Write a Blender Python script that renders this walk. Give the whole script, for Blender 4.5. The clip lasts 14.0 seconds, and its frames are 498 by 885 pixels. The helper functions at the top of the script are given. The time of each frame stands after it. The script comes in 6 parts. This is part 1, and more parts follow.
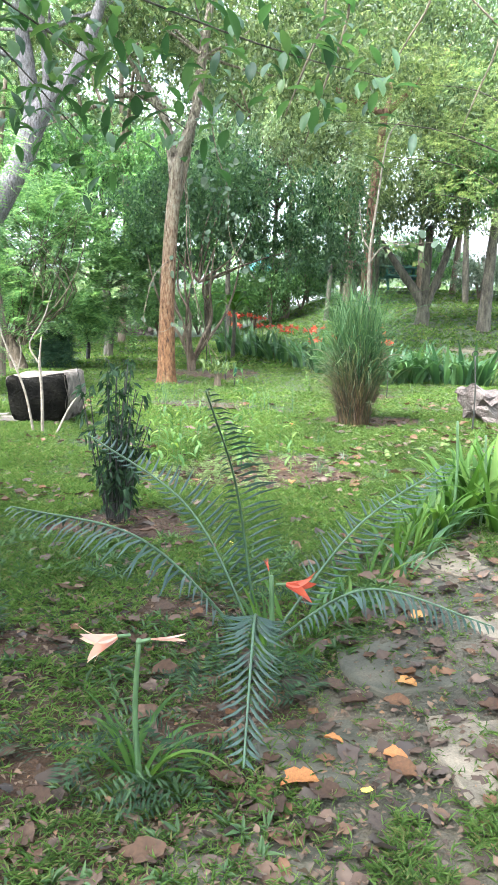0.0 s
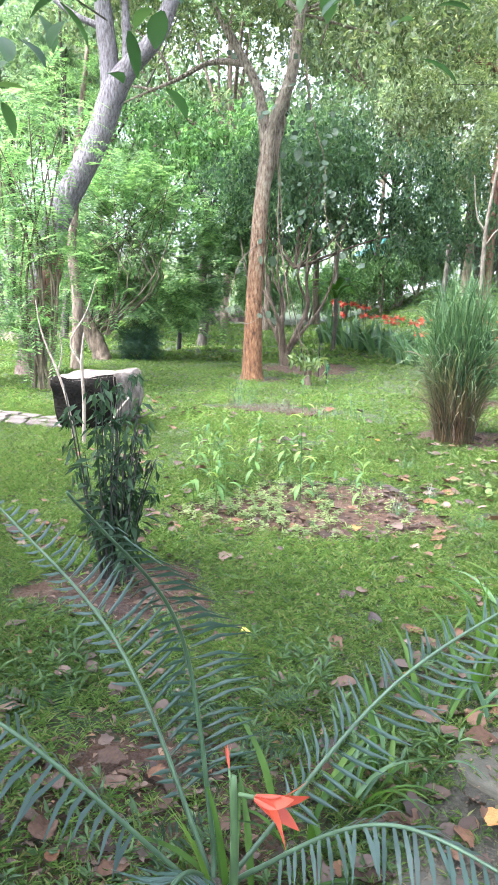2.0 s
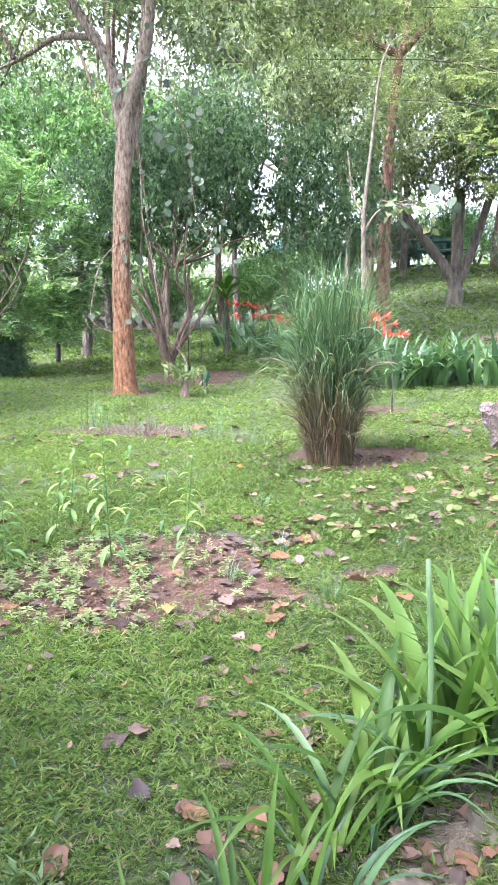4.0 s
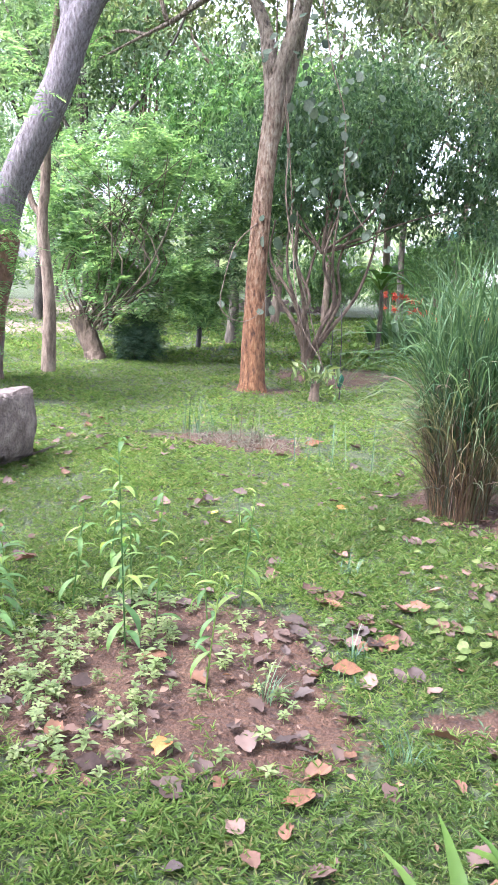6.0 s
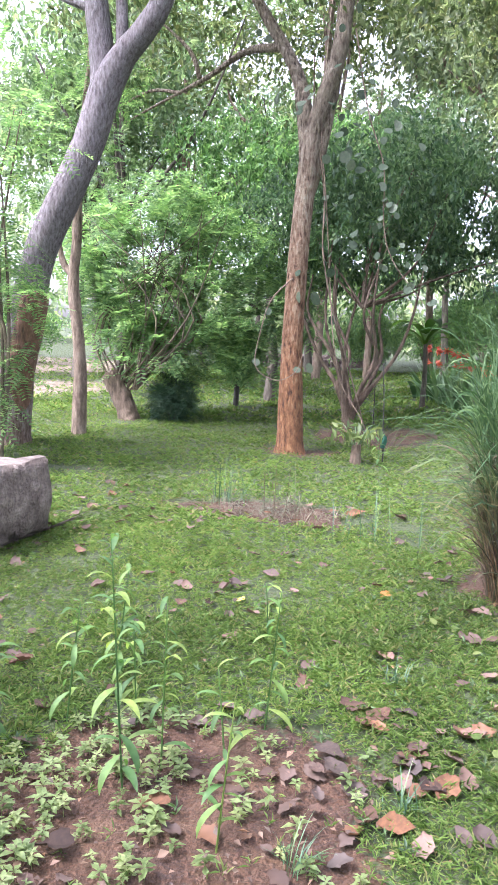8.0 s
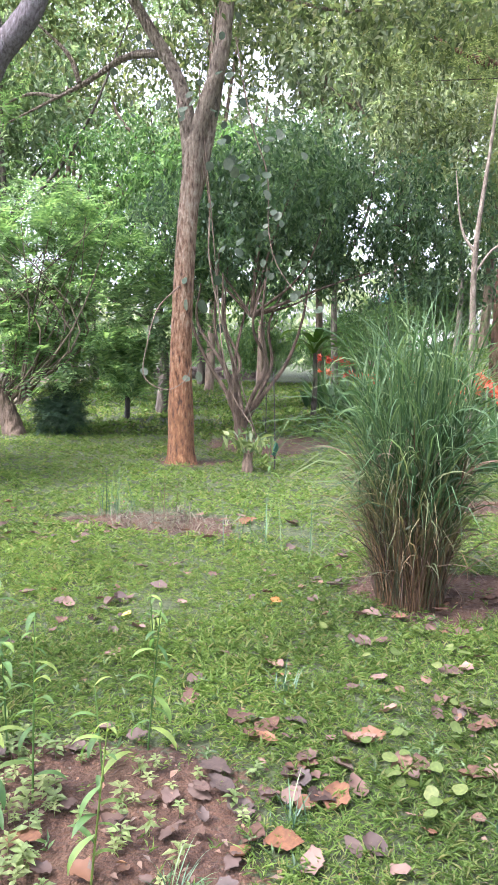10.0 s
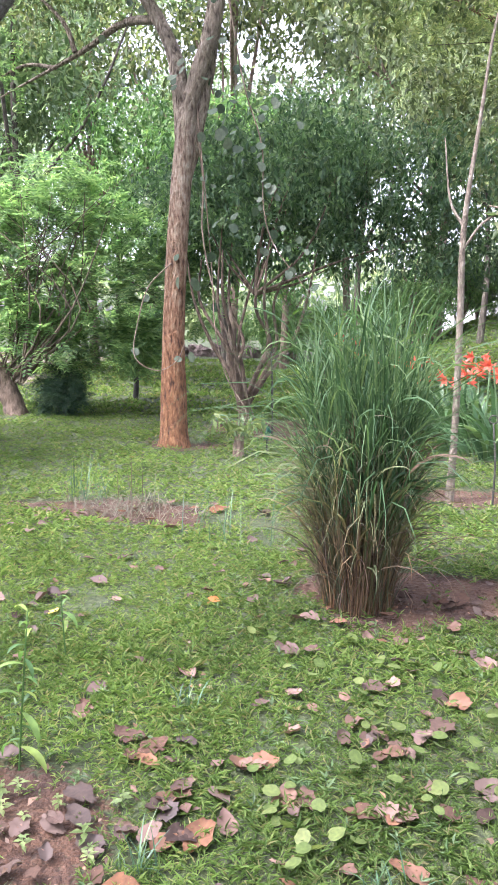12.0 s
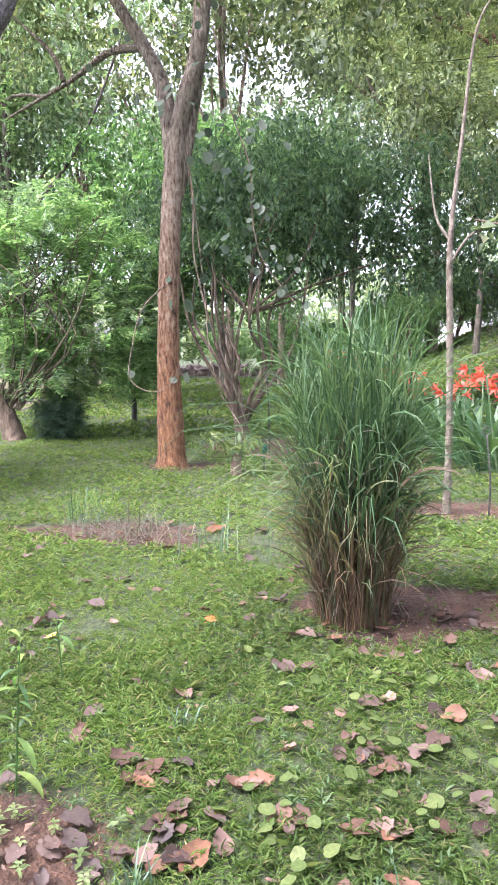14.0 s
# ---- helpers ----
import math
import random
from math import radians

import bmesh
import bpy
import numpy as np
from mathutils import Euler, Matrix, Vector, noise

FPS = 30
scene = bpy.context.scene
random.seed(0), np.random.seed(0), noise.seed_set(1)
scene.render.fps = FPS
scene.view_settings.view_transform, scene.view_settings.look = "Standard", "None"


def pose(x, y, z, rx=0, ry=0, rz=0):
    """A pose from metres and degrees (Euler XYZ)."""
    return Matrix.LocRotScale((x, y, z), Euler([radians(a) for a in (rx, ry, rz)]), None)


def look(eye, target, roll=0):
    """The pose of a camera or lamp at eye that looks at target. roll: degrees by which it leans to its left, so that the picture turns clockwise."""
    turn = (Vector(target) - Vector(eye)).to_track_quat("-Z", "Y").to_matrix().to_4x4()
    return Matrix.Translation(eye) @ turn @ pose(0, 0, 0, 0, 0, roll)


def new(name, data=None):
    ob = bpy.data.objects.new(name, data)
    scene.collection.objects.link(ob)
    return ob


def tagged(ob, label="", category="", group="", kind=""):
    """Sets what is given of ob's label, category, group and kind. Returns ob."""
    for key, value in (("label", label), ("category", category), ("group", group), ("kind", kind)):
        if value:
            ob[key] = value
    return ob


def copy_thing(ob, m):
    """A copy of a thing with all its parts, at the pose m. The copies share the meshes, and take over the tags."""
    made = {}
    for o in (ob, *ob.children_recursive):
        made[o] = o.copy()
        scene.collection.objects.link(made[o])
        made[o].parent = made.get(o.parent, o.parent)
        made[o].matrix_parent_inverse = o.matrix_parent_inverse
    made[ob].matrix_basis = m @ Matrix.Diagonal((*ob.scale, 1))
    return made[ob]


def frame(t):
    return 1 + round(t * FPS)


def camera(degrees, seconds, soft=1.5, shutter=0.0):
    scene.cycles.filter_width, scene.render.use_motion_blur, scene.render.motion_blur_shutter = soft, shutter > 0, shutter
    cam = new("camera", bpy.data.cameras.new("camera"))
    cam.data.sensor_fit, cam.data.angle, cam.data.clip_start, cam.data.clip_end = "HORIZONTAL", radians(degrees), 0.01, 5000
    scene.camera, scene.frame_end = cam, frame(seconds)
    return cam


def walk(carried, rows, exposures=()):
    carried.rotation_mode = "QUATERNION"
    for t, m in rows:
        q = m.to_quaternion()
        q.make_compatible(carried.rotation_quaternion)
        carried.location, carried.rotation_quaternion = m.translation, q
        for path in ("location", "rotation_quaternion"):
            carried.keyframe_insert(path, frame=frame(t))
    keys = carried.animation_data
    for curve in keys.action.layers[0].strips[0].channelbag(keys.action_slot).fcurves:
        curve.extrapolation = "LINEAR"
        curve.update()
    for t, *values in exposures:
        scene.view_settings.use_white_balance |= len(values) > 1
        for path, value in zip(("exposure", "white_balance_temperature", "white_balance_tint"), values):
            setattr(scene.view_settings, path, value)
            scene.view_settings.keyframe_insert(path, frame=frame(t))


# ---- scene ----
cam = camera(35.2, 14.0)
PATH = [
    (0, (-0.036, -0.045, 1.47), (-0.023, 1.927, 1.139), 1.8),
    (0.5, (0.076, 0.27, 1.487), (-0.067, 2.224, 1.089), 4.7),
    (1, (0.174, 0.554, 1.526), (-0.017, 2.491, 1.067), 2.6),
    (1.5, (0.241, 0.938, 1.508), (0.102, 2.88, 1.053), 0.9),
    (1.7, (0.292, 1.057, 1.542), (0.175, 2.997, 1.071), 0.0),
    (1.8, (0.312, 1.131, 1.558), (0.116, 3.089, 1.2), -0.1),
    (2, (0.341, 1.307, 1.563), (0.06, 3.25, 1.184), 2.1),
    (2.5, (0.525, 1.661, 1.537), (0.378, 3.619, 1.156), 3.1),
    (3, (0.596, 1.985, 1.553), (0.479, 3.938, 1.134), 0.1),
    (3.2, (0.645, 2.121, 1.548), (0.554, 4.077, 1.138), -0.4),
    (5.3, (1.226, 3.481, 1.584), (0.938, 5.427, 1.225), 3.0),
    (5.5, (1.236, 3.583, 1.619), (0.896, 5.498, 1.152), 3.9),
    (6, (1.165, 3.895, 1.638), (0.652, 5.782, 1.219), 2.6),
    (6.5, (1.097, 4.183, 1.627), (0.583, 6.09, 1.315), 0.9),
    (7, (1.104, 4.351, 1.647), (0.477, 6.227, 1.354), 1.3),
    (7.2, (1.102, 4.387, 1.66), (0.452, 6.256, 1.371), 1.7),
    (9.3, (1.071, 4.48, 1.612), (0.489, 6.371, 1.318), 1.0),
    (9.5, (1.069, 4.505, 1.599), (0.505, 6.397, 1.283), 0.8),
    (10, (1.13, 4.582, 1.592), (0.747, 6.529, 1.345), 1.0),
    (10.5, (1.182, 4.735, 1.599), (0.75, 6.671, 1.342), 2.2),
    (11, (1.285, 4.811, 1.619), (0.89, 6.745, 1.302), 1.2),
    (11.5, (1.427, 4.917, 1.62), (0.826, 6.805, 1.344), 2.0),
    (12, (1.578, 4.982, 1.62), (1.096, 6.899, 1.316), 1.1),
    (12.5, (1.645, 4.977, 1.637), (1.175, 6.9, 1.355), -0.1),
    (13, (1.634, 4.962, 1.638), (1.105, 6.87, 1.358), -0.9),
    (13.5, (1.631, 4.967, 1.629), (1.135, 6.885, 1.357), -0.8),
    (14, (1.636, 4.969, 1.629), (1.147, 6.891, 1.37), -0.7),
]
walk(cam, [(t, look(eye, target, roll)) for t, eye, target, roll in PATH], exposures=[(0.0, 3.2, 5800, 4), (1.0, 3.3, 5770, 7), (1.5, 3.22, 5750, 9), (2.5, 3.42, 5700, 18), (5.5, 3.25, 5700, 25), (7.0, 2.98, 5700, 26), (9.5, 2.92, 5950, 26), (14.0, 2.95, 5900, 29)])

# ---- sky and sun: bright overcast day under trees ----
world = bpy.data.worlds.new("sky")
scene.world = world
world.use_nodes = True
wn = world.node_tree
sky = wn.nodes.new("ShaderNodeTexSky")
sky.sky_type = "NISHITA"
sky.sun_disc = False
sky.sun_elevation = radians(56)
sky.sun_rotation = radians(228)
sky.air_density = 1.0
sky.dust_density = 4.0
sky.ozone_density = 1.0
haze = wn.nodes.new("ShaderNodeHueSaturation")
haze.inputs["Saturation"].default_value = 0.35
wn.links.new(sky.outputs[0], haze.inputs["Color"])
wn.links.new(haze.outputs[0], wn.nodes["Background"].inputs[0])
wn.nodes["Background"].inputs[1].default_value = 0.15

sun = new("sun", bpy.data.lights.new("sun", "SUN"))
sun.data.energy = 1.4
sun.data.angle = radians(18)
sun.data.color = (1.0, 0.96, 0.9)
sun.matrix_world = look((-5.2, -4.7, 10.5), (0.0, 0.0, 0.0))

rng = np.random.default_rng(7)


# ---- materials ----
def ramp(nt, colours, fac):
    node = nt.nodes.new("ShaderNodeValToRGB")
    els = node.color_ramp.elements
    while len(els) < len(colours):
        els.new(0.5)
    for i, c in enumerate(colours):
        els[i].position = i / max(1, len(colours) - 1)
        els[i].color = (*c, 1)
    nt.links.new(fac, node.inputs[0])
    return node.outputs[0]


def noise_tex(nt, scale, detail=4.0, stretch=None):
    co = nt.nodes.new("ShaderNodeTexCoord")
    out = co.outputs["Object"]
    if stretch:
        mp = nt.nodes.new("ShaderNodeMapping")
        mp.inputs["Scale"].default_value = stretch
        nt.links.new(out, mp.inputs[0])
        out = mp.outputs[0]
    n = nt.nodes.new("ShaderNodeTexNoise")
    n.inputs["Scale"].default_value = scale
    n.inputs["Detail"].default_value = detail
    nt.links.new(out, n.inputs["Vector"])
    mr = nt.nodes.new("ShaderNodeMapRange")
    mr.inputs[1].default_value, mr.inputs[2].default_value = 0.3, 0.7
    nt.links.new(n.outputs["Fac"], mr.inputs[0])
    return mr.outputs[0]


def mixc(nt, a, b, fac, mode="MIX"):
    m = nt.nodes.new("ShaderNodeMix")
    m.data_type = "RGBA"
    m.blend_type = mode
    for sock, v in ((m.inputs[0], fac), (m.inputs[6], a), (m.inputs[7], b)):
        if isinstance(v, (float, int)):
            sock.default_value = v
        elif isinstance(v, tuple):
            sock.default_value = (*v, 1)
        else:
            nt.links.new(v, sock)
    return m.outputs[2]


def start_mat(name):
    m = bpy.data.materials.new(name)
    m.use_nodes = True
    nt = m.node_tree
    return m, nt, nt.nodes["Principled BSDF"]


def bump(nt, height, strength, dist, bsdf):
    b = nt.nodes.new("ShaderNodeBump")
    b.inputs["Strength"].default_value = strength
    b.inputs["Distance"].default_value = dist
    nt.links.new(height, b.inputs["Height"])
    nt.links.new(b.outputs[0], bsdf.inputs["Normal"])


def rough_mat(name, colours, scale=6.0, fine=60.0, rough=0.9, strength=0.5, dist=0.01, stretch=None, low=None, rand=0.0):
    """Mottled dull surface: coarse colour noise, fine grain and relief. low: a second colour set towards the foot, with its height."""
    m, nt, bsdf = start_mat(name)
    coarse = noise_tex(nt, scale, 5.0, stretch)
    grain = noise_tex(nt, fine, 3.0, stretch)
    col = ramp(nt, colours, coarse)
    if low:
        co = nt.nodes.new("ShaderNodeTexCoord")
        sep = nt.nodes.new("ShaderNodeSeparateXYZ")
        nt.links.new(co.outputs["Object"], sep.inputs[0])
        mr = nt.nodes.new("ShaderNodeMapRange")
        mr.inputs[1].default_value, mr.inputs[2].default_value = low[1], low[2]
        add = nt.nodes.new("ShaderNodeMath")
        add.operation = "MULTIPLY_ADD"
        add.inputs[1].default_value = 1.4
        nt.links.new(coarse, add.inputs[0])
        nt.links.new(sep.outputs[2], add.inputs[2])
        nt.links.new(add.outputs[0], mr.inputs[0])
        col = mixc(nt, ramp(nt, low[0], coarse), col, mr.outputs[0])
    col = mixc(nt, col, ramp(nt, [(0.55, 0.55, 0.55), (1.25, 1.25, 1.25)], grain), 0.6, "MULTIPLY")
    if rand:
        info = nt.nodes.new("ShaderNodeObjectInfo")
        col = mixc(nt, col, ramp(nt, [(1 - rand,) * 3, (1 + rand,) * 3], info.outputs["Random"]), 1.0, "MULTIPLY")
    nt.links.new(col, bsdf.inputs["Base Color"])
    bsdf.inputs["Roughness"].default_value = rough
    mixh = nt.nodes.new("ShaderNodeMath")
    mixh.operation = "MULTIPLY_ADD"
    mixh.inputs[1].default_value = 0.5
    nt.links.new(grain, mixh.inputs[0])
    nt.links.new(coarse, mixh.inputs[2])
    bump(nt, mixh.outputs[0], strength, dist, bsdf)
    return m


def leaf_mat(name, colours, rough=0.45, through_light=0.35, patch=1.2, by_object=False, dry_foot=None, gloss=0.45):
    """Leaves: colour varies leaf by leaf and in broad patches; light comes through them."""
    m, nt, bsdf = start_mat(name)
    geo = nt.nodes.new("ShaderNodeObjectInfo" if by_object else "ShaderNodeNewGeometry")
    rnd = geo.outputs["Random"] if by_object else geo.outputs["Random Per Island"]
    colours = [tuple(0.9 * c + 0.1 * (0.35 * k[0] + 0.55 * k[1] + 0.1 * k[2]) for c in k) for k in colours]
    col = ramp(nt, colours, rnd)
    col = mixc(nt, col, ramp(nt, [(0.65, 0.66, 0.68), (1.25, 1.22, 1.12)], noise_tex(nt, patch, 3.0)), 0.8, "MULTIPLY")
    if dry_foot:
        co = nt.nodes.new("ShaderNodeTexCoord")
        sep = nt.nodes.new("ShaderNodeSeparateXYZ")
        nt.links.new(co.outputs["Object"], sep.inputs[0])
        add = nt.nodes.new("ShaderNodeMath")
        add.operation = "MULTIPLY_ADD"
        add.inputs[1].default_value = -0.5
        nt.links.new(rnd, add.inputs[0])
        nt.links.new(sep.outputs[2], add.inputs[2])
        mr = nt.nodes.new("ShaderNodeMapRange")
        mr.inputs[1].default_value, mr.inputs[2].default_value = dry_foot
        nt.links.new(add.outputs[0], mr.inputs[0])
        col = mixc(nt, ramp(nt, [(0.07, 0.04, 0.022), (0.15, 0.085, 0.05), (0.2, 0.14, 0.085)], rnd), col, mr.outputs[0])
    nt.links.new(col, bsdf.inputs["Base Color"])
    bsdf.inputs["Roughness"].default_value = rough
    bsdf.inputs["Specular IOR Level"].default_value = gloss
    tr = nt.nodes.new("ShaderNodeBsdfTranslucent")
    nt.links.new(mixc(nt, col, (1.9, 1.95, 1.25), 1.0, "MULTIPLY"), tr.inputs[0])
    mx = nt.nodes.new("ShaderNodeMixShader")
    mx.inputs[0].default_value = through_light
    nt.links.new(bsdf.outputs[0], mx.inputs[1])
    nt.links.new(tr.outputs[0], mx.inputs[2])
    nt.links.new(mx.outputs[0], nt.nodes["Material Output"].inputs[0])
    return m


def ground_mat():
    m, nt, bsdf = start_mat("lawn_and_soil")
    at = nt.nodes.new("ShaderNodeAttribute")
    at.attribute_name = "cover"
    sep = nt.nodes.new("ShaderNodeSeparateColor")
    nt.links.new(at.outputs["Color"], sep.inputs[0])
    fine = noise_tex(nt, 45.0, 5.0)
    mid = noise_tex(nt, 5.0, 5.0)
    grain = noise_tex(nt, 160.0, 2.0)
    green = mixc(nt, ramp(nt, [(0.02, 0.03, 0.011), (0.037, 0.055, 0.017), (0.066, 0.084, 0.03)], fine),
                 ramp(nt, [(0.75, 0.7, 0.7), (1.2, 1.2, 1.0)], mid), 0.7, "MULTIPLY")
    soil = mixc(nt, ramp(nt, [(0.0323, 0.0142, 0.0067), (0.0589, 0.0276, 0.0128), (0.0902, 0.0494, 0.0255)], mid),
                ramp(nt, [(0.6, 0.6, 0.6), (1.3, 1.3, 1.3)], grain), 0.7, "MULTIPLY")
    sand = mixc(nt, ramp(nt, [(0.09, 0.07, 0.048), (0.16, 0.125, 0.085), (0.27, 0.21, 0.15)], mid),
                ramp(nt, [(0.75, 0.75, 0.75), (1.2, 1.2, 1.2)], grain), 0.7, "MULTIPLY")

    mud = mixc(nt, ramp(nt, [(0.045, 0.04, 0.026), (0.07, 0.06, 0.04), (0.17, 0.13, 0.09)], noise_tex(nt, 2.2, 5.0)),
               ramp(nt, [(0.7, 0.7, 0.7), (1.25, 1.25, 1.25)], grain), 0.7, "MULTIPLY")

    def edge(sock):
        a = nt.nodes.new("ShaderNodeMath")
        a.operation = "MULTIPLY_ADD"
        a.inputs[1].default_value = 0.7
        nt.links.new(fine, a.inputs[0])
        nt.links.new(sock, a.inputs[2])
        r = nt.nodes.new("ShaderNodeMapRange")
        r.inputs[1].default_value, r.inputs[2].default_value = 0.75, 1.05
        nt.links.new(a.outputs[0], r.inputs[0])
        return r.outputs[0]
    col = mixc(nt, green, soil, edge(sep.outputs[0]))
    col = mixc(nt, col, sand, edge(sep.outputs[1]))
    col = mixc(nt, col, mud, edge(sep.outputs[2]))
    nt.links.new(col, bsdf.inputs["Base Color"])
    bsdf.inputs["Roughness"].default_value = 0.95
    bump(nt, fine, 0.8, 0.03, bsdf)
    return m


M_GROUND = ground_mat()
M_BARK = rough_mat("reddish_bark", [(0.0495, 0.0374, 0.0265), (0.154, 0.121, 0.0862), (0.22, 0.1815, 0.1323), (0.286, 0.2475, 0.1862)], 34, 120, 0.95, 1.0, 0.03, (1, 1, 0.3),
                   low=([(0.042, 0.0172, 0.0072), (0.156, 0.069, 0.027), (0.216, 0.1012, 0.0414), (0.288, 0.1552, 0.0702)], 1.6, 4.2))
M_BARK_GREY = rough_mat("grey_bark", [(0.08, 0.068, 0.068), (0.15, 0.13, 0.13), (0.19, 0.17, 0.175), (0.25, 0.23, 0.235)], 42, 140, 0.95, 1.0, 0.02, (1, 1, 0.3),
                        low=([(0.04, 0.025, 0.02), (0.12, 0.08, 0.06), (0.17, 0.12, 0.09), (0.2, 0.15, 0.12)], 0.8, 2.6))
M_BARK_DARK = rough_mat("dark_bark", [(0.027, 0.0228, 0.017), (0.072, 0.0617, 0.0467), (0.117, 0.1045, 0.0765)], 16, 80, 0.95, 0.8, 0.02, (1, 1, 0.3))
M_BARK_TAN = rough_mat("tan_bark", [(0.07, 0.05, 0.035), (0.16, 0.12, 0.085), (0.22, 0.175, 0.13)], 18, 80, 0.95, 0.8, 0.015, (1, 1, 0.3))
M_BARK_RED = rough_mat("red_brown_bark", [(0.05, 0.026, 0.018), (0.15, 0.08, 0.05), (0.21, 0.13, 0.09)], 18, 80, 0.95, 0.9, 0.02, (1, 1, 0.3))
M_BARK_STEM = rough_mat("brown_stem_bark", [(0.04, 0.028, 0.018), (0.1, 0.072, 0.048), (0.16, 0.12, 0.085)], 16, 80, 0.95, 0.8, 0.02, (1, 1, 0.3))
M_LOG = rough_mat("weathered_wood", [(0.06, 0.045, 0.036), (0.14, 0.11, 0.09), (0.23, 0.19, 0.16)], 9, 50, 0.92, 1.0, 0.02, (0.35, 1, 1))
# log end: rotten wood, with the shade on that face put into the colour
M_LOG_DARK = rough_mat("shaded_rotten_wood", [(0.003, 0.0026, 0.002), (0.007, 0.006, 0.005), (0.014, 0.012, 0.009)], 6, 40, 0.95, 1.0, 0.02)
M_LOG_DARK.node_tree.nodes["Principled BSDF"].inputs["Specular IOR Level"].default_value = 0.1
M_ROCK = rough_mat("pinkish_rock", [(0.06, 0.045, 0.04), (0.12, 0.09, 0.08), (0.17, 0.14, 0.125)], 7, 50, 0.9, 1.0, 0.03)
M_SLAB = rough_mat("path_slab", [(0.035, 0.032, 0.02), (0.06, 0.054, 0.036), (0.09, 0.077, 0.052)], 5, 60, 0.8, 0.3, 0.006, rand=0.15)
M_SLAB_SAND = rough_mat("sandy_slab", [(0.08, 0.065, 0.045), (0.15, 0.12, 0.085), (0.2, 0.16, 0.115)], 5, 60, 0.9, 0.3, 0.006, rand=0.12)
M_SETT = rough_mat("stone_sett", [(0.06, 0.045, 0.037), (0.1, 0.08, 0.066), (0.14, 0.118, 0.1)], 9, 60, 0.9, 0.5, 0.01, rand=0.2)
M_TEAL = rough_mat("teal_paint", [(0.012, 0.09, 0.085), (0.02, 0.13, 0.12), (0.035, 0.18, 0.16)], 3, 40, 0.5, 0.1, 0.003)
M_GREEN_PAINT = rough_mat("dark_green_paint", [(0.006, 0.045, 0.032), (0.01, 0.075, 0.05), (0.016, 0.1, 0.07)], 3, 40, 0.5, 0.1, 0.003)
M_WHITE_WALL = rough_mat("white_wall", [(0.6, 0.58, 0.56), (0.75, 0.73, 0.72), (0.82, 0.8, 0.8)], 2, 30, 0.85, 0.1, 0.004)
M_STAKE = rough_mat("dark_stake", [(0.012, 0.012, 0.01), (0.025, 0.023, 0.019), (0.05, 0.045, 0.038)], 9, 60, 0.8, 0.4, 0.004)
M_TWIG = rough_mat("pale_twig", [(0.13, 0.1, 0.075), (0.22, 0.18, 0.14), (0.3, 0.25, 0.2)], 14, 60, 0.9, 0.4, 0.004)
M_TWIG_DARK = rough_mat("dark_twig", [(0.05, 0.04, 0.025), (0.1, 0.08, 0.05), (0.14, 0.11, 0.07)], 9, 60, 0.9, 0.4, 0.004)

M_SAPLING = rough_mat("sapling_bark", [(0.0525, 0.0413, 0.0277), (0.0975, 0.0788, 0.0561), (0.1275, 0.1087, 0.0792), (0.18, 0.1575, 0.1188)], 30, 90, 0.9, 0.8, 0.008, (1, 1, 0.55))
L_GRASS = leaf_mat("lawn_leaves", [(0.034, 0.07, 0.013), (0.057, 0.11, 0.019), (0.077, 0.14, 0.026), (0.095, 0.162, 0.032), (0.114, 0.177, 0.038), (0.165, 0.155, 0.065)], 0.65, 0.38, 1.1, gloss=0.15)
L_CLUMP = leaf_mat("grass_blades", [(0.025, 0.07, 0.035), (0.045, 0.11, 0.05), (0.07, 0.15, 0.07), (0.13, 0.2, 0.08)], 0.45, 0.25, 2.0)
L_TALL = leaf_mat("tall_grass_blades", [(0.024, 0.06, 0.026), (0.04, 0.09, 0.036), (0.06, 0.118, 0.048), (0.1, 0.16, 0.06)], 0.6, 0.3, 2.0, dry_foot=(-0.15, 0.45), gloss=0.2)
L_DRY = leaf_mat("dry_blades", [(0.03, 0.017, 0.011), (0.07, 0.038, 0.023), (0.125, 0.078, 0.048), (0.05, 0.075, 0.032), (0.055, 0.03, 0.018)], 0.7, 0.15, 3.0)
L_GREYDRY = leaf_mat("grey_dry_grass", [(0.06, 0.042, 0.03), (0.11, 0.088, 0.064), (0.075, 0.1, 0.058), (0.16, 0.14, 0.112)], 0.7, 0.15, 3.0)
L_DARK = leaf_mat("dark_leaves", [(0.0261, 0.066, 0.0306), (0.0468, 0.1012, 0.0513), (0.0729, 0.1417, 0.0675), (0.1143, 0.1918, 0.0828)], 0.45, 0.45, 0.8)
L_MID = leaf_mat("mid_leaves", [(0.04, 0.103, 0.034), (0.069, 0.161, 0.052), (0.103, 0.218, 0.069), (0.172, 0.299, 0.092)], 0.50, 0.45, 0.5)
L_BRIGHT = leaf_mat("bright_leaves", [(0.045, 0.11, 0.04), (0.075, 0.16, 0.055), (0.11, 0.21, 0.07), (0.16, 0.26, 0.09)], 0.50, 0.45, 0.6)
L_FEATHER = leaf_mat("feathery_leaves", [(0.0528, 0.1224, 0.0496), (0.088, 0.1748, 0.0676), (0.1232, 0.2272, 0.0857), (0.1936, 0.2972, 0.1173)], 0.5, 0.6, 0.6)
L_OLIVE = leaf_mat("olive_leaves", [(0.04, 0.066, 0.028), (0.065, 0.098, 0.04), (0.098, 0.134, 0.055), (0.145, 0.165, 0.077)], 0.60, 0.45, 0.6)
# woodland leaves, paled and greyed: the haze of distance is put into the colour
L_WOOD_A = leaf_mat("wood_leaves", [(0.055, 0.105, 0.052), (0.088, 0.15, 0.075), (0.128, 0.2, 0.1), (0.18, 0.25, 0.135)], 0.5, 0.45, 0.3)
